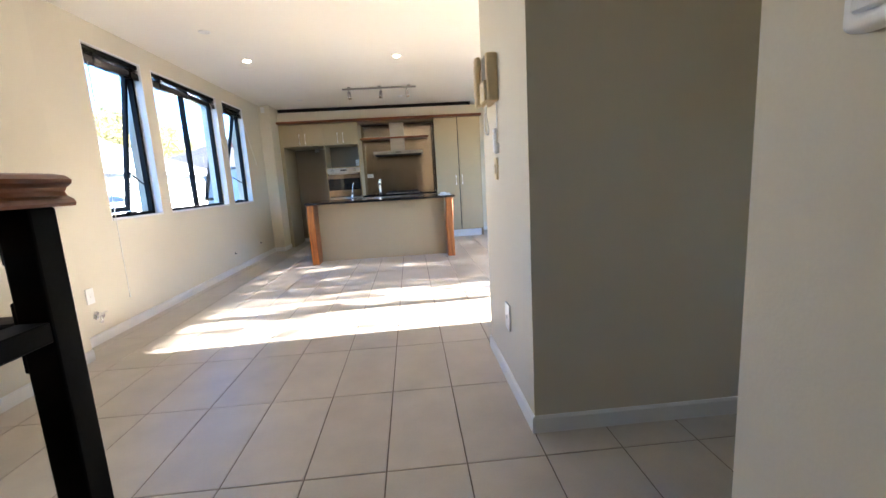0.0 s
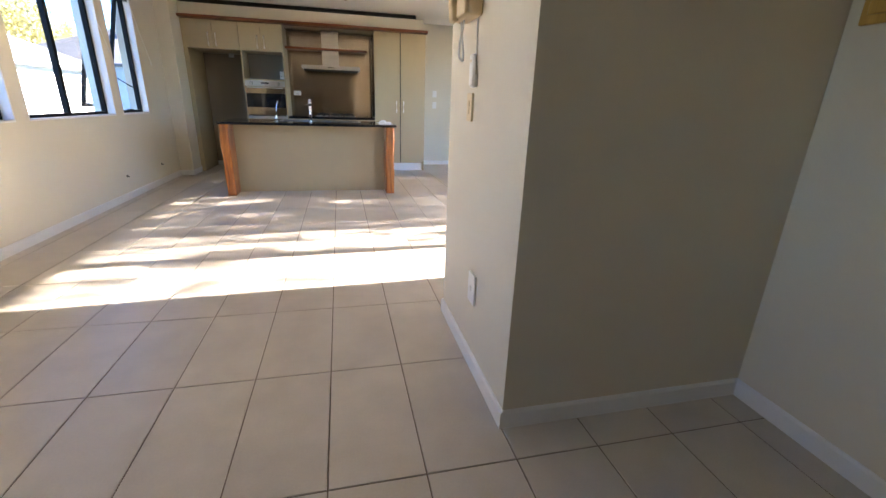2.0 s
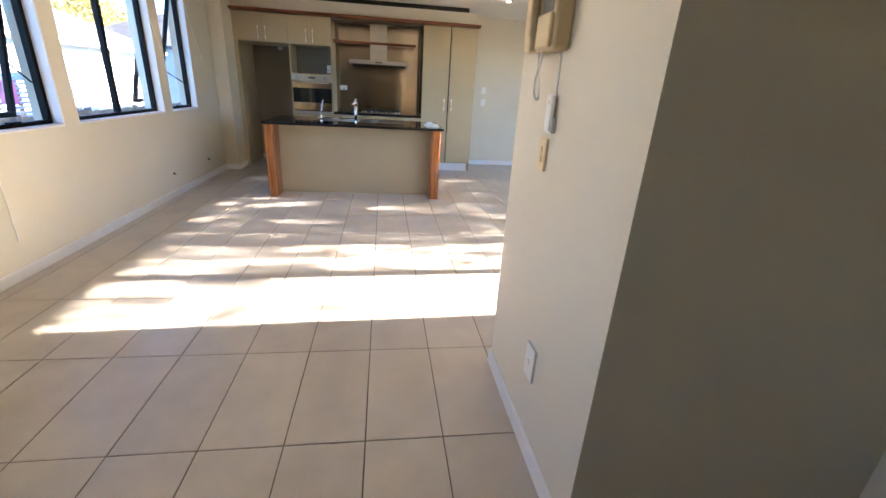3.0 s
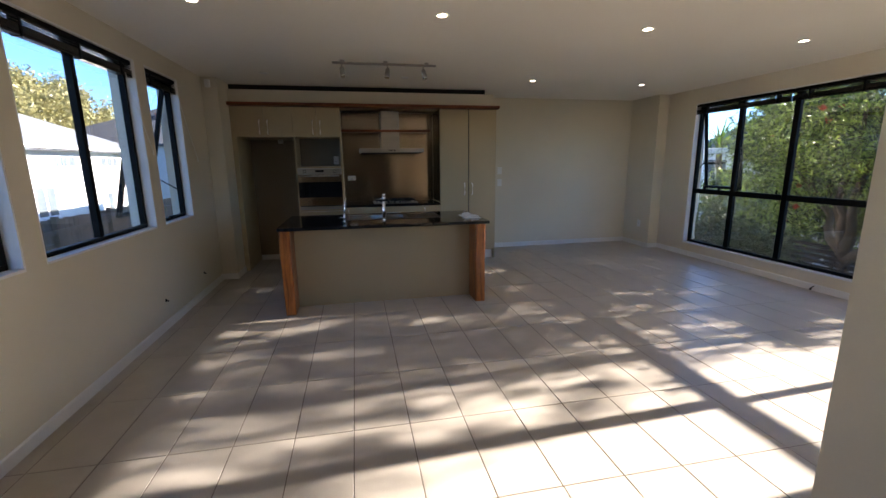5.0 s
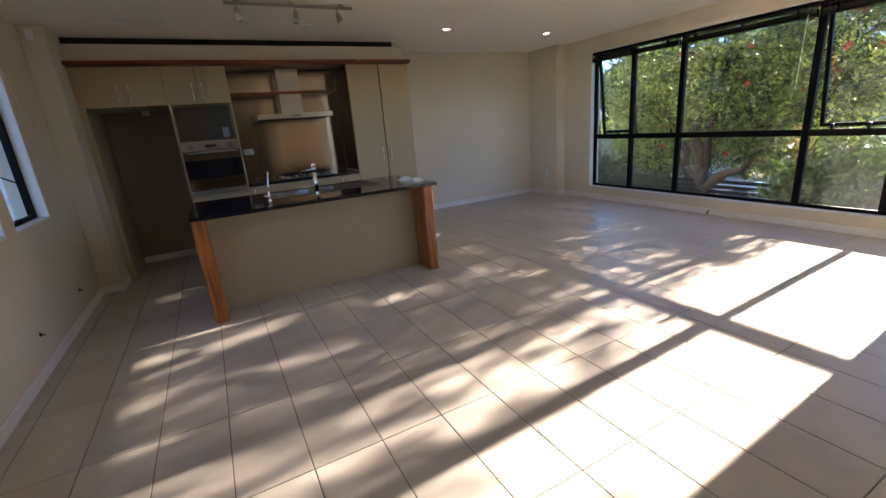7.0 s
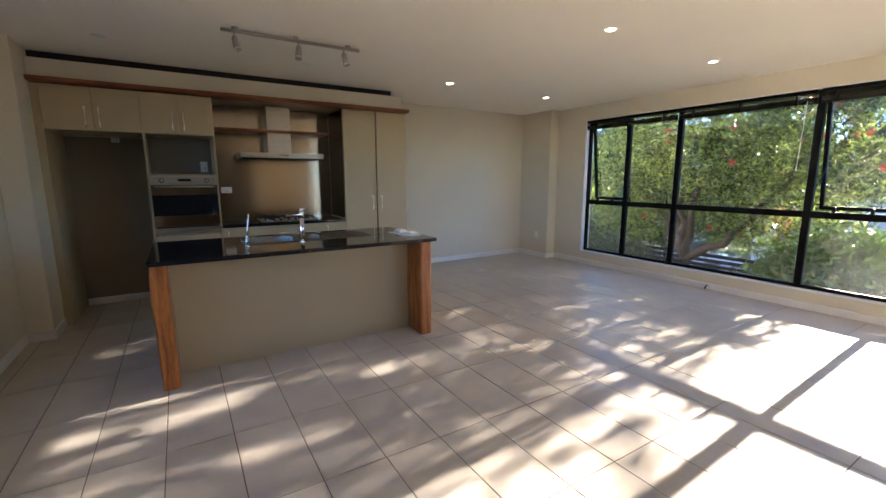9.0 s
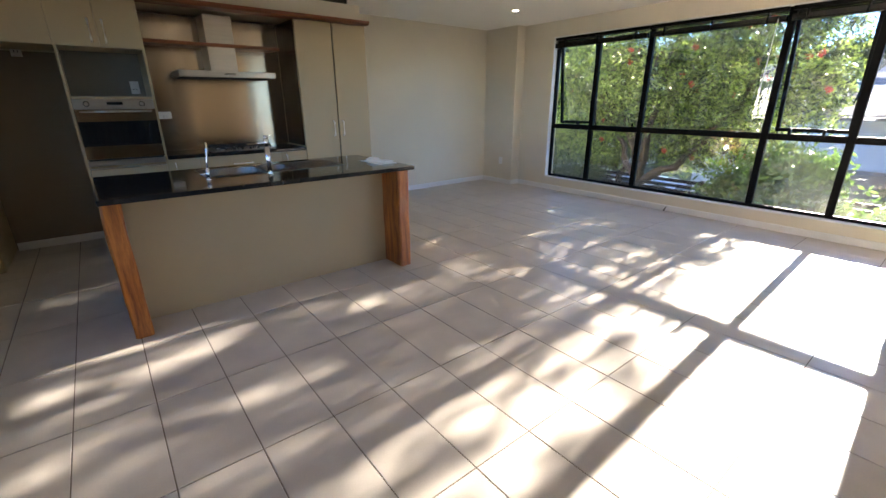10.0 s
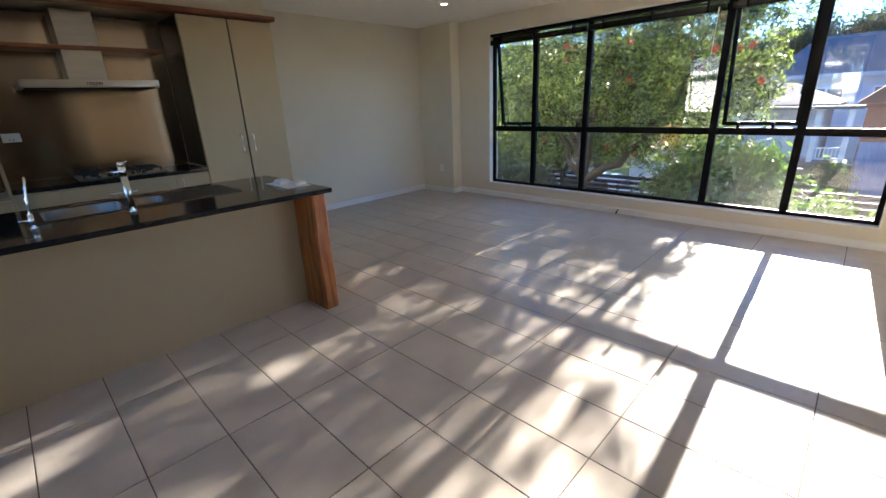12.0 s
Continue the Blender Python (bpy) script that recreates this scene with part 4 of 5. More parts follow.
hk = thing("cord_cleat", (XL, 3.60, 1.95), "tiny metal cord hook high on the wall", "hook")
part("hook", tube([(XL, 3.60, 1.96), (XL + 0.02, 3.60, 1.96), (XL + 0.02, 3.60, 1.94), (XL + 0.008, 3.60, 1.935)], 0.003, 6), CHROME, hk)


def cord(y, x0, z0, x1, y1, z1, label):
    t = thing("blind_cord", (x0, y, z0), label, "blind cord", "blind cords")
    mid = ((x0 + x1) / 2, (y + y1) / 2, (z0 + z1) / 2 - 0.02)
    part("cord", tube([(x0, y, z0), mid, (x1, y1, z1)], 0.003, 6), PLASTIC, t)
    part("tassel", rod((x1, y1, z1), (x1, y1, z1 - 0.03), 0.004, 0.008, 10), PLASTIC, t, "small plastic tassel")


cord(4.20, XL - 0.01, 2.12, XL + 0.012, 4.17, 0.28, "white blind cord hanging below the sill")
cord(6.24, XL + 0.0, 2.14, XL + 0.012, 6.50, 1.55, "white blind cord looped to the wall")
cord(7.23, XL + 0.0, 2.14, XL + 0.012, 7.56, 1.50, "white blind cord looped to the wall")
cord(5.14, XR - 0.03, 2.10, XR - 0.03, 5.16, 1.45, "pale wand and cord of the window blind")

# ---- balustrade by the stairs ----
bl = thing("stair_balustrade", (0.235, 0.3, 0), "black steel balustrade with a dark red timber handrail", "balustrade")
NX, NY, PW, RZ = 0.16, 1.09, 0.02, 1.066              # corner post, its half width, underside of the handrail
HR = [(-0.032, 0.0), (0.032, 0.0), (0.034, 0.004), (0.031, 0.009), (0.024, 0.013), (0.022, 0.018), (0.025, 0.023), (0.032, 0.028), (0.033, 0.033), (0.026, 0.038), (0.012, 0.041), (-0.012, 0.041), (-0.026, 0.038), (-0.033, 0.033), (-0.032, 0.028), (-0.025, 0.023), (-0.022, 0.018), (-0.024, 0.013), (-0.031, 0.009), (-0.034, 0.004)]


def square_post(x, y):
    ps = part("newel_post", box(x - PW, x + PW, y - PW, y + PW, 0.0, RZ, 0.003, seg=2), IRON, bl, "square black steel post")
    part("foot_plate", box(x - 0.045, x + 0.045, y - 0.045, y + 0.045, 0.0005, 0.009, 0.002), IRON, ps)
    part("rail_plate", box(x - PW - 0.004, x - PW - 0.0002, y - 0.018, y + 0.018, 1.0, RZ - 0.001, 0.002), IRON, ps)
    return ps


np1 = square_post(NX, NY)
part("rail_bracket", box(NX - PW - 0.005, NX - PW - 0.0002, NY - 0.019, NY + 0.019, 0.865, 0.955, 0.002), IRON, np1, "small welded bracket")
square_post(NX, -1.92), square_post(XN + 0.05, NY)
part("handrail", sweep(HR, (NX, NY + 0.036, RZ), (NX, -1.96, RZ)), MAHOG, bl, "moulded dark red timber handrail")
part("handrail", sweep(HR, (NX - 0.036, NY, RZ), (XN + 0.003, NY, RZ)), MAHOGX, bl, "moulded dark red timber handrail")
for z0, z1, h in ((0.904, 0.930, 0.02), (0.08, 0.10, 0.016)):
    part("mid_rail" if z0 > 0.5 else "bottom_rail", box(NX - h, NX + h, -1.9, NY - PW - 0.0005, z0, z1, 0.002), IRON, bl)
    part("mid_rail" if z0 > 0.5 else "bottom_rail", box(XN + 0.07, NX - PW - 0.006, NY - h, NY + h, z0, z1, 0.002), IRON, bl)
for k in range(23):
    y = NY - 0.145 - 0.125 * k
    part("baluster", box(NX - 0.011, NX + 0.011, y - 0.011, y + 0.011, 0.1005, 0.9035, 0.002), IRON, bl)
for k in range(13):
    x = NX - 0.135 - 0.125 * k
    if x > XN + 0.1:
        part("baluster", box(x - 0.011, x + 0.011, NY - 0.011, NY + 0.011, 0.1005, 0.9035, 0.002), IRON, bl)

# ---- outside ----
def ground_z(x):
    return -1.6 if x < -2 else (-2.7 if x > 6 else -1.6 - 1.1 * (x + 2) / 8)


GRASS = mat("lawn", (0.07, 0.10, 0.03), 0.9, var=0.25, scale=0.6, fine=30, bump=0.3, tint=(0.10, 0.09, 0.045))
ASPH = mat("asphalt", (0.055, 0.055, 0.058), 0.85, spec=0.1, var=0.15, scale=1.0, fine=60, bump=0.2)
CONC = mat("pale_concrete", (0.20, 0.19, 0.175), 0.8, spec=0.1, var=0.1, scale=1.5, fine=60, bump=0.15)
WBOARD = mat("white_weatherboard", (0.76, 0.77, 0.76), 0.6, var=0.05, scale=1.5, fine=40, bump=0.05)
PALEB = mat("pale_blue_weatherboard", (0.44, 0.52, 0.60), 0.6, var=0.05, scale=1.5, fine=40, bump=0.05)
BLUEW = mat("blue_grey_wall", (0.30, 0.38, 0.46), 0.6, var=0.06, scale=1.5, fine=40, bump=0.05)
ROOFG = mat("grey_roof", (0.22, 0.24, 0.27), 0.9, spec=0.1, var=0.1, scale=1.2, fine=30, bump=0.2)
ROOFD = mat("dark_roof", (0.10, 0.105, 0.115), 0.9, spec=0.1, var=0.1, scale=1.2, fine=30, bump=0.2)
ROOFB = mat("blue_roof", (0.10, 0.128, 0.165), 0.9, spec=0.1, var=0.1, scale=1.2, fine=30, bump=0.15)
ROOFR = mat("terracotta_roof", (0.22, 0.08, 0.048), 0.9, spec=0.1, var=0.12, scale=1.2, fine=30, bump=0.2)
BRICK = mat("red_brick", (0.32, 0.12, 0.075), 0.8, var=0.15, scale=2.5, fine=40, bump=0.2)
FENCE = mat("weathered_fence", (0.25, 0.17, 0.105), 0.8, var=0.15, scale=3, fine=40, bump=0.2, stretch=(3, 3, 0.4), rand=0.15)
BARK = mat("rough_bark", (0.075, 0.052, 0.035), 0.9, var=0.25, scale=6, fine=30, bump=0.8, stretch=(2, 2, 0.5))
WINDOWFAR = mat("far_window", (0.12, 0.15, 0.18), 0.08, var=0.1, scale=1, fine=20, bump=0.0)
CARP = mat("white_car_paint", (0.72, 0.72, 0.72), 0.25, var=0.02, scale=1, fine=40, bump=0.0, coat=0.6)
RUBBER = mat("tyre_rubber", (0.02, 0.02, 0.02), 0.8, var=0.1, scale=5, fine=60, bump=0.1)
LEAF = leafy("bottlebrush_leaf", (0.010, 0.024, 0.005), (0.36, 0.48, 0.10), 0.28)
LEAFY2 = leafy("bright_shrub_leaf", (0.05, 0.11, 0.015), (0.13, 0.23, 0.04))
LEAFA = leafy("autumn_leaf", (0.19, 0.18, 0.075), (0.40, 0.37, 0.17))
LEAFD = leafy("dark_leaf", (0.015, 0.03, 0.01), (0.05, 0.08, 0.03))
RED = mat("red_flower", (0.62, 0.055, 0.03), 0.7, var=0.2, scale=8, fine=120, bump=0.1)

bm = bmesh.new()
xs = [-900, -60, -2, 6, 60, 900]
cols = [[bm.verts.new((x, y, ground_z(x))) for y in (-900, 900)] for x in xs]
for a, b in zip(cols, cols[1:]):
    bm.faces.new((a[0], b[0], b[1], a[1]))
solid("ground", bm, GRASS, "grassy ground around the house", "ground", "structure")
solid("road", box(13.5, 19.5, -80, 80, -2.8, -2.66), ASPH, "grey asphalt street", "road", "structure")
solid("pavement", box(11.6, 13.4, -80, 80, -2.8, -2.60), CONC, "pale concrete footpath along the street", "pavement", "structure")
solid("driveway", box(19.6, 30, -2.0, 4.2, -2.8, -2.64), CONC, "pale concrete driveway", "pavement", "structure")
# slab out of view, added so less green light bounces off the lawn
solid("unseen_bounce_slab", box(-6.0, XL - 0.2, -6, 20, -1.7, -1.56), CONC, "unseen pale concrete slab below the windows, added for neutral bounce light", "pavement", "structure")
solid("foundation", box(XL - 0.18, XR + 0.18, YE - 0.18, YB + 0.18, -2.9, -0.2), WBOARD, "white lower storey wall of the house", "wall", "structure")
solid("deck", box(2.3, XR + 2.2, -1.2, 2.14, -0.16, -0.03), CONC, "grey balcony floor outside the sliding door", "deck", "structure")


def leaves(n, center, spread, size, rng, flat=0.25):
    """Arrays of narrow leaf blades scattered in clumps."""
    c = rng.normal(0, 1, (n, 3)) * spread + center
    d = rng.normal(0, 1, (n, 3))
    d /= np.linalg.norm(d, axis=1)[:, None]
    s = np.cross(d, rng.normal(0, 1, (n, 3)))
    s /= np.linalg.norm(s, axis=1)[:, None] + 1e-9
    ln = size * rng.uniform(0.6, 1.3, (n, 1))
    a, b = c - d * ln / 2, c + d * ln / 2
    w = s * ln * flat / 2
    return np.stack([a, c - w, b, c + w], axis=1)


def leaf_mesh(name, quads, material, parent, label=""):
    v = quads.reshape(-1, 3) - np.array(AT[parent])
    me = bpy.data.meshes.new(name)
    k = len(quads)
    me.vertices.add(4 * k), me.loops.add(4 * k), me.polygons.add(k)
    me.vertices.foreach_set("co", v.astype(np.float32).ravel())
    me.loops.foreach_set("vertex_index", np.arange(4 * k, dtype=np.int32))
    me.polygons.foreach_set("loop_start", np.arange(0, 4 * k, 4, dtype=np.int32))
    me.update(calc_edges=True)
    me.materials.append(material)
    ob = new(name, me)
    ob.parent = parent
    AT[ob] = AT[parent]
    return tagged(ob, label, kind="stuff")


def limb(points, r0, r1, seg=9):
    bm = bmesh.new()
    pts = [Vector(p) for p in points]
    rings = []
    for i, p in enumerate(pts):
        d = (pts[min(i + 1, len(pts) - 1)] - pts[max(i - 1, 0)]).normalized()
        q = d.to_track_quat("Z", "Y").to_matrix()
        r = r0 + (r1 - r0) * i / (len(pts) - 1)
        rings.append([bm.verts.new(p + q @ Vector((r * math.cos(a) * random.uniform(0.85, 1.15), r * math.sin(a) * random.uniform(0.85, 1.15), 0))) for a in (k * 2 * math.pi / seg for k in range(seg))])
    for a, b in zip(rings, rings[1:]):
        for k in range(seg):
            bm.faces.new((a[k], a[(k + 1) % seg], b[(k + 1) % seg], b[k]))
    bm.faces.new(rings[0][::-1]), bm.faces.new(rings[-1])
    return bm


def curve(p, q, bend, n=7):
    p, q, bend = Vector(p), Vector(q), Vector(bend)
    return [p.lerp(q, u) + bend * math.sin(math.pi * u) + Vector([random.uniform(-1, 1) * 0.03 * (p - q).length * (0 < u < 1) for _ in range(3)]) for u in (k / n for k in range(n + 1))]


def tree(name, base, height, blobs, n_clump, per, leaf_size, material, label, limbs, rng, clump=0.2, trunk_r=0.16, flat=0.25, flowers=0, fork=None, sprays=()):
    """A tree: tapered trunk, limbs, and a crown of leaf clumps inside the given ellipsoids (centre, radii, weight),
    with loose sprays of leaves in boxes at its top, added to break up the sunlight.
    """
    t = thing(name, base, label, "tree")
    fork = Vector(fork) if fork else Vector(base) + Vector((0, 0, height * 0.4))
    part("trunk", limb(curve(base, fork, (0.05, 0.05, 0)), trunk_r, trunk_r * 0.75), BARK, t, "rough brown trunk", True)
    for q, bend in limbs:
        part("limb", limb(curve(fork, q, bend, 9), trunk_r * 0.6, trunk_r * 0.14), BARK, t, "", True)
    out, tips = [], []
    weights = np.array([b[2] for b in blobs], float)
    pick = rng.choice(len(blobs), n_clump, p=weights / weights.sum())
    for i in pick:
        c, r = np.array(blobs[i][0]), np.array(blobs[i][1])
        d = rng.normal(0, 1, 3)
        d /= np.linalg.norm(d)
        p = c + d * r * rng.uniform(0.35, 1.0) ** 0.5
        tips.append(p)
        out.append(leaves(per, p, clump * np.array([1, 1, 0.8]) * rng.uniform(0.6, 1.3), leaf_size, rng, flat))
    for xa, xb, ya, yb, za, zb, n in sprays:
        for p in rng.uniform((xa, ya, za), (xb, yb, zb), (n, 3)):
            tips.append(p)
            out.append(leaves(36, p, np.array((0.09, 0.045, 0.035)) * rng.uniform(0.6, 1.4), leaf_size * 0.8, rng, flat))
    leaf_mesh("crown", np.concatenate(out), material, t, "uneven crown of small leaves")
    bm = bmesh.new()
    for p in tips[:: max(9, len(tips) // 90)]:
        a = fork.lerp(Vector(p), 0.55) + Vector((0, 0, 0.2))
        tube([a, a.lerp(Vector(p), 0.5) + Vector((0, 0, 0.08)), Vector(p)], 0.006, 4, bm)
    tagged(part("twigs", bm, BARK, t), kind="stuff")
    shared = None
    for p in rng.permutation(np.array(tips))[:flowers]:
        if shared is None:
            fb = bmesh.new()
            for _ in range(60):
                a = rng.normal(0, 1, 3)
                a[2] *= 0.35
                a /= np.linalg.norm(a)
                z = rng.uniform(-0.05, 0.05)
                tube([AT[t] + Vector((0, 0, z)), AT[t] + Vector((0, 0, z)) + Vector(a) * 0.05], 0.0034, 3, fb)
            fo = part("flower", fb, RED, t, "red bottlebrush flower")
            shared = fo.data
        else:
            fo = new("flower", shared)
            fo.parent = t
            AT[fo] = AT[t]
        fo.location = Vector(p) - AT[t] + Vector((-0.18, -0.05, 0.05))
        fo.rotation_euler = (rng.uniform(-0.9, 0.9), rng.uniform(-0.9, 0.9), 0)
    return t


rng = np.random.default_rng(7)
tree("bottlebrush_tree", (8.6, 8.25, -2.7), 6.8,
     [((8.8, 8.5, 1.8), (1.4, 2.2, 1.3), 4.6), ((8.4, 6.5, 1.5), (1.2, 1.6, 1.4), 3.6), ((8.6, 6.6, 0.35), (0.7, 1.4, 0.4), 0.45), ((8.6, 7.8, 1.6), (1.2, 2.7, 0.6), 4.2), ((8.5, 7.4, 2.45), (1.1, 2.4, 0.4), 1.6), ((8.8, 9.8, 1.5), (1.2, 1.0, 2.0), 2.0), ((8.4, 5.5, 1.9), (0.7, 0.6, 1.0), 0.8)],
     2500, 27, 0.112, LEAF, "large bottlebrush tree with dense narrow leaves and red flowers",
     [((8.8, 8.9, 2.4), (0.1, 0.2, 0)), ((8.1, 5.9, 1.9), (0, 0.1, -0.3)), ((8.0, 7.9, 2.2), (-0.1, 0.1, 0)), ((9.4, 9.9, 1.8), (0, 0, -0.2)), ((8.1, 7.6, 2.4), (-0.2, 0, 0))], rng, 0.075, 0.16, 0.2, 70, (8.45, 8.1, -0.35),
     # sprays mostly above the window's view, added to dapple sun on the floor
     [(7.9, 9.1, 4.8, 8.7, 2.6, 3.75, 650), (8.0, 9.0, 7.3, 8.9, 3.0, 3.8, 170), (8.0, 9.0, 3.9, 4.8, 2.8, 3.75, 74), (8.0, 9.0, 4.5, 4.95, 2.3, 2.9, 16), (8.0, 9.0, 5.1, 6.4, 2.8, 3.35, 90)])
tree("leafy_tree", (11.9, 10.6, -2.7), 4.8,
     [((11.9, 9.0, 1.0), (0.9, 2.0, 1.5), 3), ((12.0, 11.4, 0.4), (1.0, 1.6, 1.2), 3), ((11.9, 13.7, 0.0), (0.9, 1.4, 1.1), 1.8), ((11.9, 7.4, 1.0), (0.6, 0.9, 0.9), 1.0)],
     760, 130, 0.10, LEAF, "dense green tree behind the bottlebrush",
     [((11.9, 9.2, 1.4), (0.1, 0.1, 0)), ((12.0, 12.0, 1.6), (0, 0.2, 0))], np.random.default_rng(17), 0.2, 0.13, 0.25, 0, (11.9, 10.5, -0.9))


def shrub(name, base, blobs, n, per, size, material, label, seed, clump=0.14, flat=0.35):
    """A bush: several stems from the ground, and leaf clumps."""
    r = np.random.default_rng(seed)
    t = thing(name, base, label, "shrub")
    out = []
    w = np.array([b[2] for b in blobs], float)
    stems = bmesh.new()
    for i in r.choice(len(blobs), n, p=w / w.sum()):
        c, rad = np.array(blobs[i][0]), np.array(blobs[i][1])
        d = r.normal(0, 1, 3)
        d /= np.linalg.norm(d)
        p = c + d * rad * r.uniform(0.2, 1.0) ** 0.5
        out.append(leaves(per, p, clump * np.ones(3), size, r, flat))
        if r.uniform() < 0.12:
            tube([Vector(base) + Vector((r.uniform(-0.1, 0.1), r.uniform(-0.1, 0.1), 0)), Vector(base).lerp(Vector(p), 0.6), Vector(p)], 0.012, 5, stems)
    leaf_mesh("foliage", np.concatenate(out), material, t, "loose mass of leaves")
    tagged(part("stems", stems, BARK, t), kind="stuff")
    return t


shrub("bright_shrub", (7.2, 5.6, -2.7), [((7.2, 5.65, -0.2), (0.55, 0.55, 0.75), 3), ((7.2, 5.15, 0.0), (0.45, 0.5, 0.65), 2.2), ((7.4, 5.2, -0.9), (0.6, 0.6, 0.6), 1.5), ((7.3, 6.1, -0.6), (0.6, 0.6, 0.7), 1.5)], 230, 60, 0.13, LEAFY2, "bright green leafy shrub below the window", 3)
shrub("low_shrub", (7.0, 4.4, -2.7), [((7.2, 4.35, -0.5), (0.6, 0.7, 0.42), 2.4), ((7.4, 3.6, -1.1), (0.7, 0.7, 0.45), 1.5), ((7.4, 4.0, -1.6), (0.8, 0.9, 0.6), 1.5)], 130, 55, 0.12, LEAFY2, "low pale green shrub by the house", 4)
shrub("dark_shrub", (7.6, 9.4, -2.7), [((7.6, 9.2, -0.7), (0.7, 1.0, 0.8), 2), ((7.9, 7.3, -1.6), (0.7, 0.8, 0.5), 1.2), ((7.9, 10.6, -0.4), (0.8, 1.0, 0.9), 2)], 190, 70, 0.10, LEAFD, "dark green shrub under the tree", 5)
shrub("clipped_hedge", (18.2, 4.55, -2.7), [((18.2, 4.55, -1.5), (0.4, 0.6, 0.5), 2), ((18.2, 4.55, -2.2), (0.4, 0.6, 0.5), 1)], 90, 60, 0.12, LEAFY2, "rounded clipped hedge by the driveway", 6)

# white porch pillar of the next unit
pp = thing("porch_pillar", (9.6, 13.1, -2.7), "white square porch pillar with a short beam", "pillar")
part("shaft", box(9.46, 9.74, 12.96, 13.24, -2.7, 1.72, 0.01), WBOARD, pp)
part("cap", box(9.42, 9.78, 12.92, 13.28, 1.721, 1.95, 0.01), WBOARD, pp)
part("beam", box(9.785, 10.6, 13.0, 13.2, 1.60, 1.76, 0.008), WBOARD, pp)
part("side_rail", box(9.745, 10.6, 13.05, 13.15, 1.30, 1.36, 0.005), IRON, pp, "dark metal rail")

# yucca
yu = thing("yucca_plant", (12.2, 14.6, -2.7), "tall yucca with long bright sword leaves", "plant")
part("stem", limb(curve((12.2, 14.6, -2.7), (12.15, 14.95, 1.95), (0.1, 0, 0)), 0.15, 0.10), BARK, yu, "", True)
bm = bmesh.new()
for k in range(90):
    a, e = random.uniform(0, 2 * math.pi), random.uniform(-0.5, 1.3)
    d = Vector((math.cos(a) * math.cos(e), math.sin(a) * math.cos(e), math.sin(e)))
    s = d.cross(Vector((0, 0, 1))).normalized() * 0.03
    o = Vector((12.15, 14.95, 2.05 + random.uniform(-0.4, 0.15)))
    tip = o + d * random.uniform(0.7, 1.0) - Vector((0, 0, 0.12))
    m1 = o + d * 0.45
    v = [bm.verts.new(p) for p in (o - s * 0.5, o + s * 0.5, m1 + s, tip, m1 - s)]
    bm.faces.new((v[0], v[1], v[2], v[4])), bm.faces.new((v[2], v[3], v[4]))
tagged(part("leaf_rosette", bm, LEAFY2, yu), "spray of stiff pointed leaves", kind="stuff")


def hip(x0, x1, y0, y1, z, rise, inset, over=0.4, t=0.14):
    bm = bmesh.new()
    x0, x1, y0, y1 = x0 - over, x1 + over, y0 - over, y1 + over
    lo = [bm.verts.new((*p, z - t)) for p in ((x0, y0), (x1, y0), (x1, y1), (x0, y1))]
    mid = [bm.verts.new((*p, z)) for p in ((x0, y0), (x1, y0), (x1, y1), (x0, y1))]
    m = (x0 + x1) / 2
    r0, r1 = bm.verts.new((m, y0 + inset, z + rise)), bm.verts.new((m, y1 - inset, z + rise))
    for k in range(4):
        bm.faces.new((lo[k], lo[(k + 1) % 4], mid[(k + 1) % 4], mid[k]))
    bm.faces.new(lo[::-1])
    bm.faces.new((mid[0], mid[1], r0)), bm.faces.new((mid[1], mid[2], r1, r0)), bm.faces.new((mid[2], mid[3], r1)), bm.faces.new((mid[3], mid[0], r0, r1))
    bmesh.ops.recalc_face_normals(bm, faces=bm.faces)
    return bm


def far_window(parent, x, y0, y1, z0, z1, side, panes=2, frame_mat=None):
    """A window on a wall across x, facing side: frame, sill and panes."""
    fm = frame_mat or WBOARD
    w = part("window", box(x, x + side * 0.02, y0, y1, z0, z1), fm, parent, "white framed window")
    step = (y1 - y0) / panes
    for k in range(panes):
        part("pane", box(x + side * 0.021, x + side * 0.03, y0 + k * step + 0.06, y0 + (k + 1) * step - 0.06, z0 + 0.07, z1 - 0.07), WINDOWFAR, w)
    part("sill", box(x, x + side * 0.08, y0 - 0.05, y1 + 0.05, z0 - 0.05, z0 - 0.001), fm, w)
    return w


# west side: white house, dark-roofed house, fence
hw = thing("white_house", (-14, 15, -1.6), "white two-storey house with a pale grey roof", "house")
part("wall", box(-17.0, -11.0, 5.5, 25.9, -1.6, 2.15), WBOARD, hw, "white weatherboard wall")
part("roof", hip(-17.0, -11.0, 5.5, 25.9, 2.2, 1.7, 4.0, 0.55, 0.2), ROOFG, hw, "pale grey pitched roof")
part("gutter", box(-10.44, -10.33, 4.95, 26.45, 2.05, 2.19, 0.02), WBOARD, hw, "white gutter")
for y0, y1, z0, z1, n in ((20.7, 22.2, 1.36, 1.86, 3), (23.9, 25.3, 1.36, 1.86, 3), (16.6, 18.1, 1.36, 1.86, 3), (12.2, 13.7, 1.36, 1.86, 3), (24.0, 24.5, -1.1, 0.3, 1), (19.6, 20.7, -0.4, 0.75, 2)):
    far_window(hw, -11.0, y0, y1, z0, z1, 1, n)
bm = bmesh.new()
for k in range(14):
    box(-10.999, -10.985, 5.5, 25.9, -1.5 + 0.26 * k, -1.485 + 0.26 * k, 0, bm)
tagged(part("board_edges", bm, WBOARD, hw), kind="stuff")
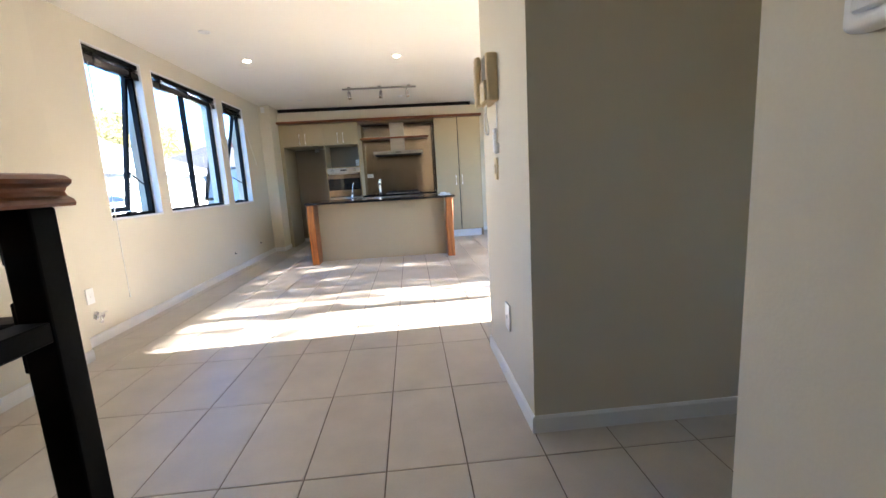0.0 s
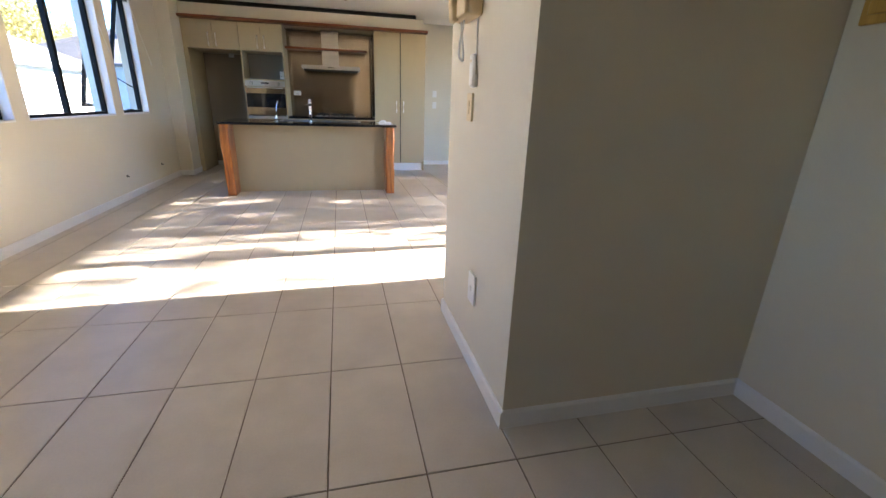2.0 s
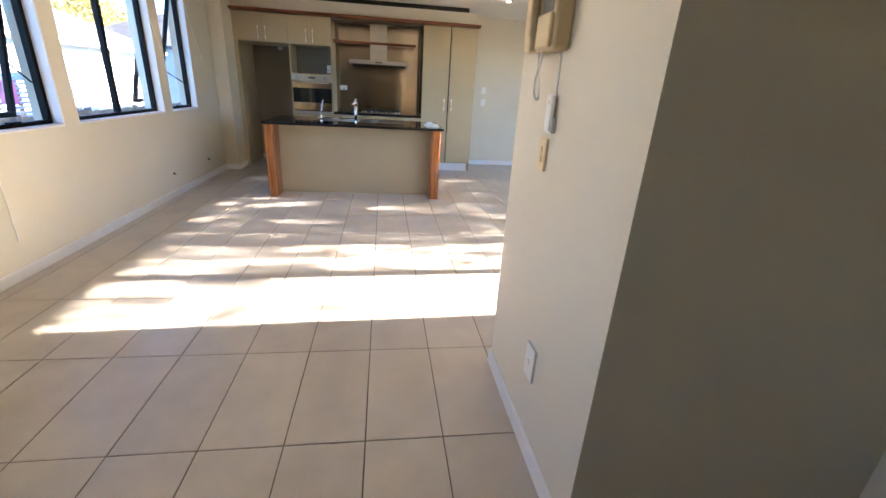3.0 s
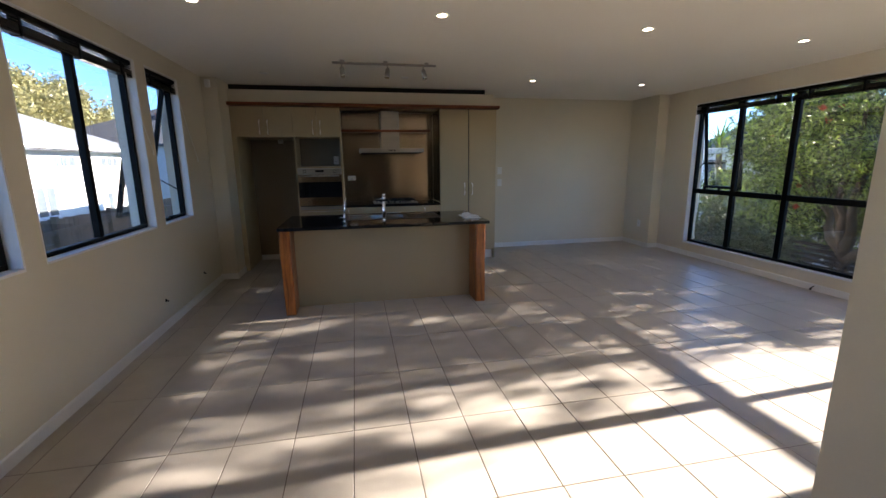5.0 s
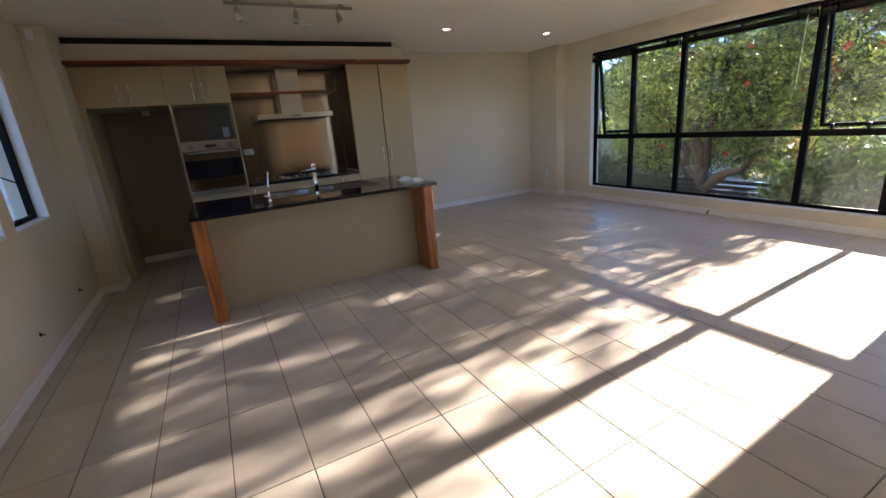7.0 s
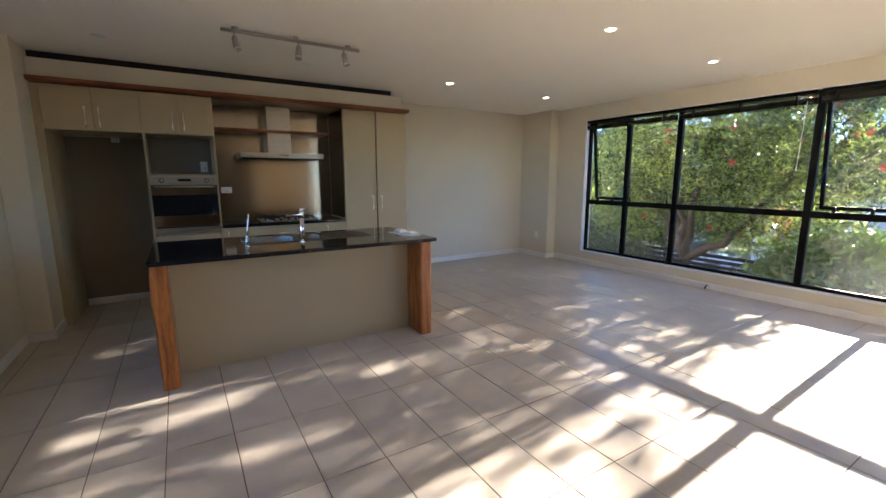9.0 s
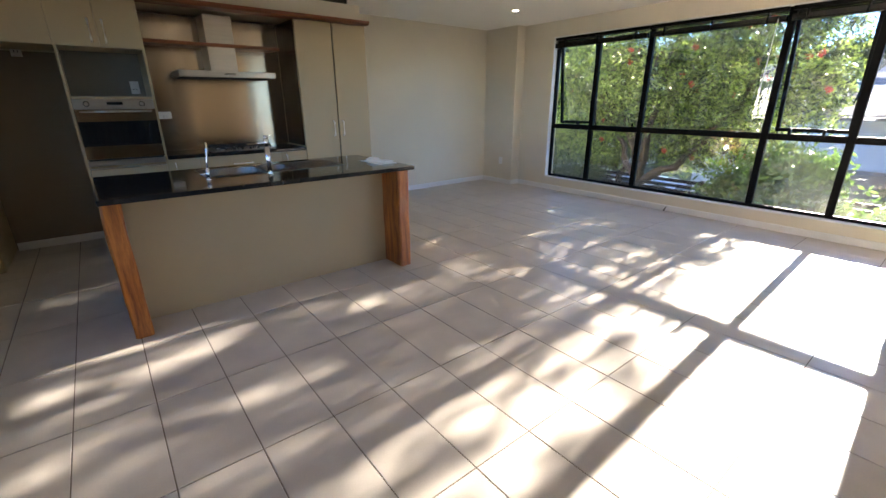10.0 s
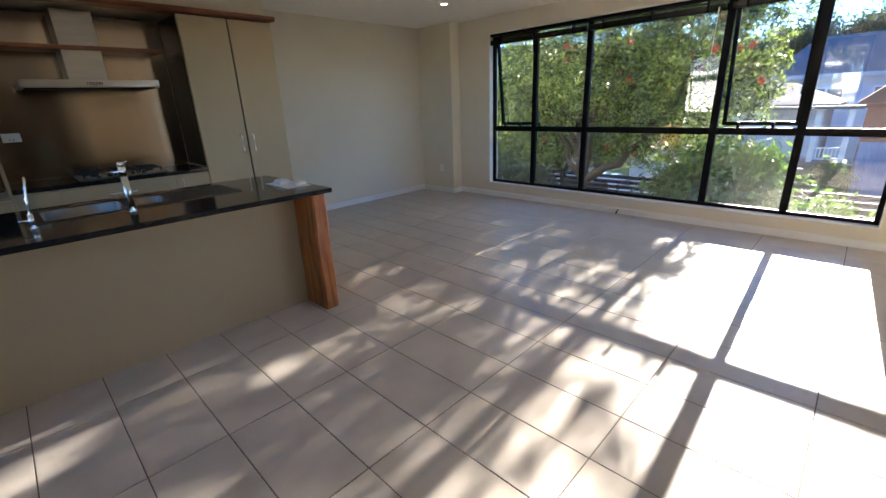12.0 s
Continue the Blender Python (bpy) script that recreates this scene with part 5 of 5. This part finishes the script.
# added block out of view, keeps the low sun off the fence
solid("unseen_shade_block", box(XL - 0.2, XR + 0.2, YB + 0.21, 24, -2.9, 2.9), WBOARD, "plain white block, unseen, added to shade the side path and fence", "wall", "structure")
hd = thing("dark_roofed_house", (-12, 36, -1.6), "blue-grey house with a dark grey roof", "house")
part("wall", box(-17, -6.0, 30, 42, -1.6, 2.6), BLUEW, hd, "blue-grey wall")
part("roof", hip(-17, -6.0, 30, 42, 2.65, 2.4, 3.5, 0.5), ROOFD, hd, "dark grey pitched roof")
part("chimney", box(-11.6, -11.1, 31.6, 32.1, 3.4, 4.5), BRICK, hd)
bm = box(-5.98, -5.96, 33, 34.2, 0.4, 1.8)
part("window", bm, WINDOWFAR, hd)
fc = thing("timber_fence", (-6.2, 12, -1.6), "weathered brown timber paling fence", "fence")
for k in range(95):
    y = 4.2 + 0.155 * k
    part("paling", box(-6.215, -6.195, y, y + 0.145, -1.6, 0.36 + random.uniform(-0.015, 0.015)), FENCE, fc)
for k in range(8):
    part("post", box(-6.19, -6.09, 4.3 + 2.0 * k, 4.4 + 2.0 * k, -1.6, 0.42, 0.005), FENCE, fc)
for z in (-1.2, 0.05):
    part("fence_rail", box(-6.189, -6.14, 4.42, 18.9, z, z + 0.09), FENCE, fc)
GREYC = mat("grey_canvas", (0.34, 0.37, 0.42), 0.85, var=0.08, scale=3, fine=60, bump=0.1)
PINK = mat("pink_cloth", (0.62, 0.16, 0.26), 0.85, var=0.12, scale=5, fine=60, bump=0.15)
gu = thing("garden_umbrella", (-7.6, 12.4, -1.6), "grey canvas garden umbrella beyond the paling fence", "umbrella")
bm = bmesh.new()
apex = bm.verts.new((-7.6, 12.4, 1.36))
rim = [bm.verts.new((-7.6 + 0.62 * math.cos(a), 12.4 + 0.62 * math.sin(a), 1.05)) for a in (k * math.pi / 4 for k in range(8))]
hem = [bm.verts.new((-7.6 + 0.62 * math.cos(a), 12.4 + 0.62 * math.sin(a), 0.95)) for a in (k * math.pi / 4 for k in range(8))]
for k in range(8):
    bm.faces.new((apex, rim[k], rim[(k + 1) % 8])), bm.faces.new((rim[k], hem[k], hem[(k + 1) % 8], rim[(k + 1) % 8]))
part("canopy", bm, GREYC, gu)
part("pole", rod((-7.6, 12.4, -1.6), (-7.6, 12.4, 1.34), 0.022, seg=12), STEEL, gu, "metal pole")
part("base_plate", rod((-7.6, 12.4, -1.599), (-7.6, 12.4, -1.54), 0.25, 0.22, 20), STEEL, gu)
for k in range(8):
    a = k * math.pi / 4
    part("rib", rod((-7.6, 12.4, 1.33), (-7.6 + 0.6 * math.cos(a), 12.4 + 0.6 * math.sin(a), 1.035), 0.007, seg=6), STEEL, gu)
sw = thing("slatted_screen", (-7.0, 12.2, -1.6), "grey timber slat screen with a pink cloth", "screen")
for y in (10.9, 11.8, 12.7):
    part("post", box(-7.09, -7.02, y - 0.035, y + 0.035, -1.6, 0.96, 0.004), FENCE, sw)
for k in range(9):
    part("slat", box(-7.0195, -6.998, 10.85, 12.75, 0.12 + 0.095 * k, 0.175 + 0.095 * k), GREYC, sw)
part("cloth", box(-6.997, -6.985, 11.25, 11.7, 0.5, 0.97, 0.004), PINK, sw, "pink cloth hung over the slats")
for k, (x, y, h) in enumerate(((-21, 30, 8.6), (-23, 38, 10.0), (-20, 22, 7.8), (-25, 47, 10.5), (-19, 14, 7.0), (-22, 8, 7.4), (-15, 54, 9.0))):
    z0, q = -1.6, h / 8
    tree("autumn_tree", (x, y, z0), h, [((x, y, z0 + h * 0.62), (2.6 * q, 3.2 * q, 1.9 * q), 4), ((x + 0.8, y + 1.8 * q, z0 + h * 0.72), (1.7 * q, 2.0 * q, 1.6 * q), 2), ((x + 0.5, y - 1.9 * q, z0 + h * 0.68), (1.7 * q, 2.0 * q, 1.5 * q), 2), ((x, y, z0 + h * 0.85), (1.3 * q, 1.5 * q, 1.2 * q), 1.2)],
         260, 60, 0.30, LEAFA, "large tree with thin yellow-green autumn leaves", [((x + 1, y + 1.5, z0 + h * 0.8), (0.2, 0.2, 0)), ((x - 0.5, y - 1.5, z0 + h * 0.75), (0, -0.2, 0)), ((x, y, z0 + h * 0.95), (0.2, 0, 0))], np.random.default_rng(20 + k), 0.42, 0.22, 0.45)

# east side: street, fence, houses
sf = thing("slatted_fence", (10.6, 9, -2.7), "black horizontal slat fence along the street", "fence")
for k in range(9):
    part("post", box(10.62, 10.70, 1.0 + 2.2 * k, 1.08 + 2.2 * k, -2.7, -0.52), IRON, sf)
for k in range(16):
    z = -2.55 + 0.128 * k
    part("slat", box(10.59, 10.615, 0.9, 18.8, z, z + 0.085), IRON, sf)
ga = thing("white_garage", (22, 7.5, -2.7), "low pale blue-grey house with a weathered hip roof", "house")
part("wall", box(20.0, 25.0, 5.1, 11.5, -2.7, 0.78), PALEB, ga, "pale blue-grey boarded wall")
part("roof", hip(20.0, 25.0, 5.1, 11.5, 0.85, 0.75, 1.6, 0.35, 0.16), ROOFD, ga, "weathered dark grey roof")
far_window(ga, 20.0, 8.0, 9.0, -1.3, -0.2, -1, 2)
part("door", box(19.96, 19.999, 7.6, 8.5, -2.6, -0.55), WBOARD, ga)
for y in (4.28, 5.08):
    part("porch_post", box(18.9, 19.05, y, y + 0.15, -2.7, 0.7), WBOARD, ga, "white porch post")
part("porch_floor", box(18.85, 19.98, 4.2, 6.6, -2.7, -1.0), CONC, ga, "low concrete porch")
for z in (-0.56, -0.92):
    part("porch_rail", box(18.95, 19.0, 4.44, 5.07, z, z + 0.05), WBOARD, ga, "white porch railing")
for k in range(6):
    part("baluster", box(18.96, 18.99, 4.49 + 0.1 * k, 4.53 + 0.1 * k, -0.87, -0.56), WBOARD, ga)
part("porch_roof", box(18.75, 19.64, 4.1, 6.8, 0.701, 0.80), ROOFD, ga, "flat dark porch roof")
bh = thing("blue_roofed_house", (36, 3, -2.7), "large pale house with a broad blue roof", "house")
part("wall", box(32.0, 40.0, -7, 8.2, -2.7, 2.05), PALEB, bh, "pale blue wall")
part("roof", hip(32.0, 40.0, -7, 8.2, 2.1, 2.2, 1.6, 0.5, 0.2), ROOFB, bh, "broad blue metal roof")
part("fascia", box(31.40, 31.49, -7.5, 8.7, 1.86, 2.08), BLUEW, bh, "light blue fascia board")
for y in (5.2, 2.6, -1.0):
    far_window(bh, 32.0, y, y + 1.5, 0.2, 1.4, -1, 2)
rb = thing("brick_house", (23, 1, -2.7), "red brick house with a terracotta roof", "house")
part("wall", box(21.0, 26.0, -4.5, 4.05, -2.7, 0.78), BRICK, rb, "red brick wall")
part("roof", hip(21.0, 26.0, -4.5, 4.05, 0.82, 1.6, 1.8, 0.3, 0.14), ROOFR, rb, "terracotta tile roof")
far_window(rb, 21.0, 0.6, 2.2, -1.0, 0.3, -1, 2)
bg = thing("blue_gate", (20.0, 3.4, -2.7), "blue boarded gate beside the driveway", "gate")
BLUEP = mat("blue_gate_paint", (0.06, 0.17, 0.38), 0.5, var=0.1, scale=3, fine=60, bump=0.08, rand=0.06)
for k in range(9):
    part("board", box(20.0, 20.03, 2.8 + 0.135 * k, 2.925 + 0.135 * k, -2.62, -0.4, 0.004), BLUEP, bg)
for z in (-2.3, -0.75):
    part("gate_rail", box(20.031, 20.07, 2.8, 4.0, z, z + 0.1), BLUEP, bg)


def car(name, x, y, z, length, material, label):
    """A parked hatchback along y."""
    c = thing(name, (x, y, z), label, "car")
    w = 0.86
    prof = [(-0.5, 0.28), (-0.495, 0.62), (-0.46, 0.78), (-0.27, 0.86), (-0.15, 1.36), (0.18, 1.44), (0.38, 1.34), (0.47, 0.92), (0.5, 0.82), (0.5, 0.30)]
    bm = bmesh.new()
    sides = []
    for sx, k in ((-1, 0), (1, 0)):
        sides.append([bm.verts.new((x + sx * (w if h < 0.9 else w * 0.80), y + a * length, z + h)) for a, h in prof])
    n = len(prof)
    for k in range(n):
        bm.faces.new((sides[0][k], sides[0][(k + 1) % n], sides[1][(k + 1) % n], sides[1][k]))
    bm.faces.new(sides[0][::-1]), bm.faces.new(sides[1])
    bmesh.ops.recalc_face_normals(bm, faces=bm.faces)
    bmesh.ops.bevel(bm, geom=bm.edges[:], offset=0.05, segments=2, affect="EDGES")
    part("body", bm, material, c, "", True)
    for sx in (-1, 1):
        for a, b in ((-0.19, 0.02), (0.04, 0.24), (0.26, 0.40)):
            q = [(a * length, 0.90), (b * length, 0.90), (b * length * 0.97, 1.30), (a * length + 0.12, 1.30)]
            bm = bmesh.new()
            v = [bm.verts.new((x + sx * (w * (1.005 if h < 1 else 0.815) + off), y + yy, z + h)) for off in (0.0, 0.012) for yy, h in q]
            for f in ((0, 1, 2, 3), (7, 6, 5, 4), (0, 4, 5, 1), (1, 5, 6, 2), (2, 6, 7, 3), (3, 7, 4, 0)):
                bm.faces.new([v[i] for i in f])
            bmesh.ops.recalc_face_normals(bm, faces=bm.faces)
            part("side_window", bm, WINDOWFAR, c)
        for a in (-0.31, 0.30):
            wh = part("wheel", rod((x + sx * (w - 0.14), y + a * length, z + 0.31), (x + sx * (w + 0.02), y + a * length, z + 0.31), 0.31, seg=24), RUBBER, c)
            part("rim", rod((x + sx * (w + 0.02), y + a * length, z + 0.31), (x + sx * (w + 0.03), y + a * length, z + 0.31), 0.19, seg=16), STEEL, wh)
        part("headlight", box(x + sx * 0.58 - 0.14, x + sx * 0.58 + 0.14, y - 0.503 * length, y - 0.48 * length, z + 0.60, z + 0.74, 0.02), CHROME, c)
    part("windscreen", box(x - 0.62, x + 0.62, y - 0.235 * length, y - 0.225 * length, z + 0.95, z + 1.25), WINDOWFAR, c)
    return c


car("parked_car", 14.6, 10.6, -2.66, 4.3, CARP, "white hatchback parked along the kerb")
fh = thing("grey_roofed_house", (27, 23, -2.7), "pale house with a blue-grey roof", "house")
part("wall", box(23, 31, 17.5, 28.2, -2.7, 1.95), WBOARD, fh, "pale wall")
part("roof", hip(23, 31, 17.5, 28.2, 2.0, 3.0, 4, 0.5), ROOFB, fh, "blue-grey roof")
far_window(fh, 23.0, 25.4, 27.0, 0.2, 1.5, -1, 2)
for k, (x, y, h) in enumerate(((20.5, 13.2, 6.9), (21.0, 17.5, 7.0), (46, 12, 10.0), (47, 6.5, 10.6), (50, 2, 11.4), (48, -8, 10.4), (44, 20, 8.0), (30, 18, 6.5))):
    tree("street_tree", (x, y, -2.7), h, [((x, y, -2.7 + h * 0.62), (2.6, 3.4, 2.2), 4), ((x, y + 2, -2.7 + h * 0.72), (1.8, 2, 1.7), 2), ((x, y - 2, -2.7 + h * 0.7), (1.8, 2, 1.5), 2)],
         190, 55, 0.34, LEAFD, "large dark green tree behind the houses", [((x, y + 1.5, -2.7 + h * 0.8), (0.2, 0.2, 0)), ((x, y - 1.5, -2.7 + h * 0.75), (0, -0.2, 0))], np.random.default_rng(60 + k), 0.5, 0.24, 0.45)

# ---- floor ----
PX, PY, X0, Y0, GAP = 0.307, 0.6135, 0.46, 2.61, 0.005
fl = solid("floor", box(XL - 0.19, XR + 0.19, YE - 0.19, YB + 0.19, -0.2, -0.0035), GROUT, "beige rectangular floor tiles with dark grout", "floor", "structure")
tile_mesh = {}


def tile_shape(w, d):
    key = (round(w, 4), round(d, 4))
    if key not in tile_mesh:
        bm = bmesh.new()
        lo = [bm.verts.new((sx * w / 2, sy * d / 2, -0.008)) for sx, sy in ((-1, -1), (1, -1), (1, 1), (-1, 1))]
        mid = [bm.verts.new((sx * w / 2, sy * d / 2, -0.0012)) for sx, sy in ((-1, -1), (1, -1), (1, 1), (-1, 1))]
        hi = [bm.verts.new((sx * (w / 2 - 0.0015), sy * (d / 2 - 0.0015), 0.0)) for sx, sy in ((-1, -1), (1, -1), (1, 1), (-1, 1))]
        for p, q in ((lo, mid), (mid, hi)):
            for k in range(4):
                bm.faces.new((p[k], p[(k + 1) % 4], q[(k + 1) % 4], q[k]))
        bm.faces.new(hi)
        me = bpy.data.meshes.new("tile")
        bm.to_mesh(me)
        bm.free()
        me.materials.append(TILE)
        tile_mesh[key] = me
    return tile_mesh[key]


rest_v, rest_f = [], []
i0, i1 = math.floor((XL - X0) / PX), math.ceil((XR - X0) / PX)
j0, j1 = math.floor((YE - Y0) / PY), math.ceil((YB - Y0) / PY)
for j in range(j0, j1):
    for i in range(i0, i1):
        xa, xb = max(X0 + i * PX, XL), min(X0 + (i + 1) * PX, XR)
        ya, yb = max(Y0 + j * PY, YE), min(Y0 + (j + 1) * PY, YB)
        w, d = xb - xa - GAP, yb - ya - GAP
        if w < 0.01 or d < 0.01 or (xa > 1.1 and yb < 1.1) or (xa > 2.15 and yb < 2.15):
            continue
        c = Vector(((xa + xb) / 2, (ya + yb) / 2, random.uniform(-0.0004, 0.0)))
        me = tile_shape(w, d)
        if 0.7 < c.y < 8.2:
            ob = new("tile", me)
            ob.parent, ob.location = fl, c
        else:
            k = len(rest_v)
            rest_v += [tuple(v.co + c) for v in me.vertices]
            rest_f += [tuple(k + n for n in f.vertices) for f in me.polygons]
me = bpy.data.meshes.new("tiles_beyond")
me.from_pydata(rest_v, [], rest_f)
me.materials.append(TILE)
ob = new("tiles_beyond", me)
ob.parent = fl
tagged(ob, kind="stuff")
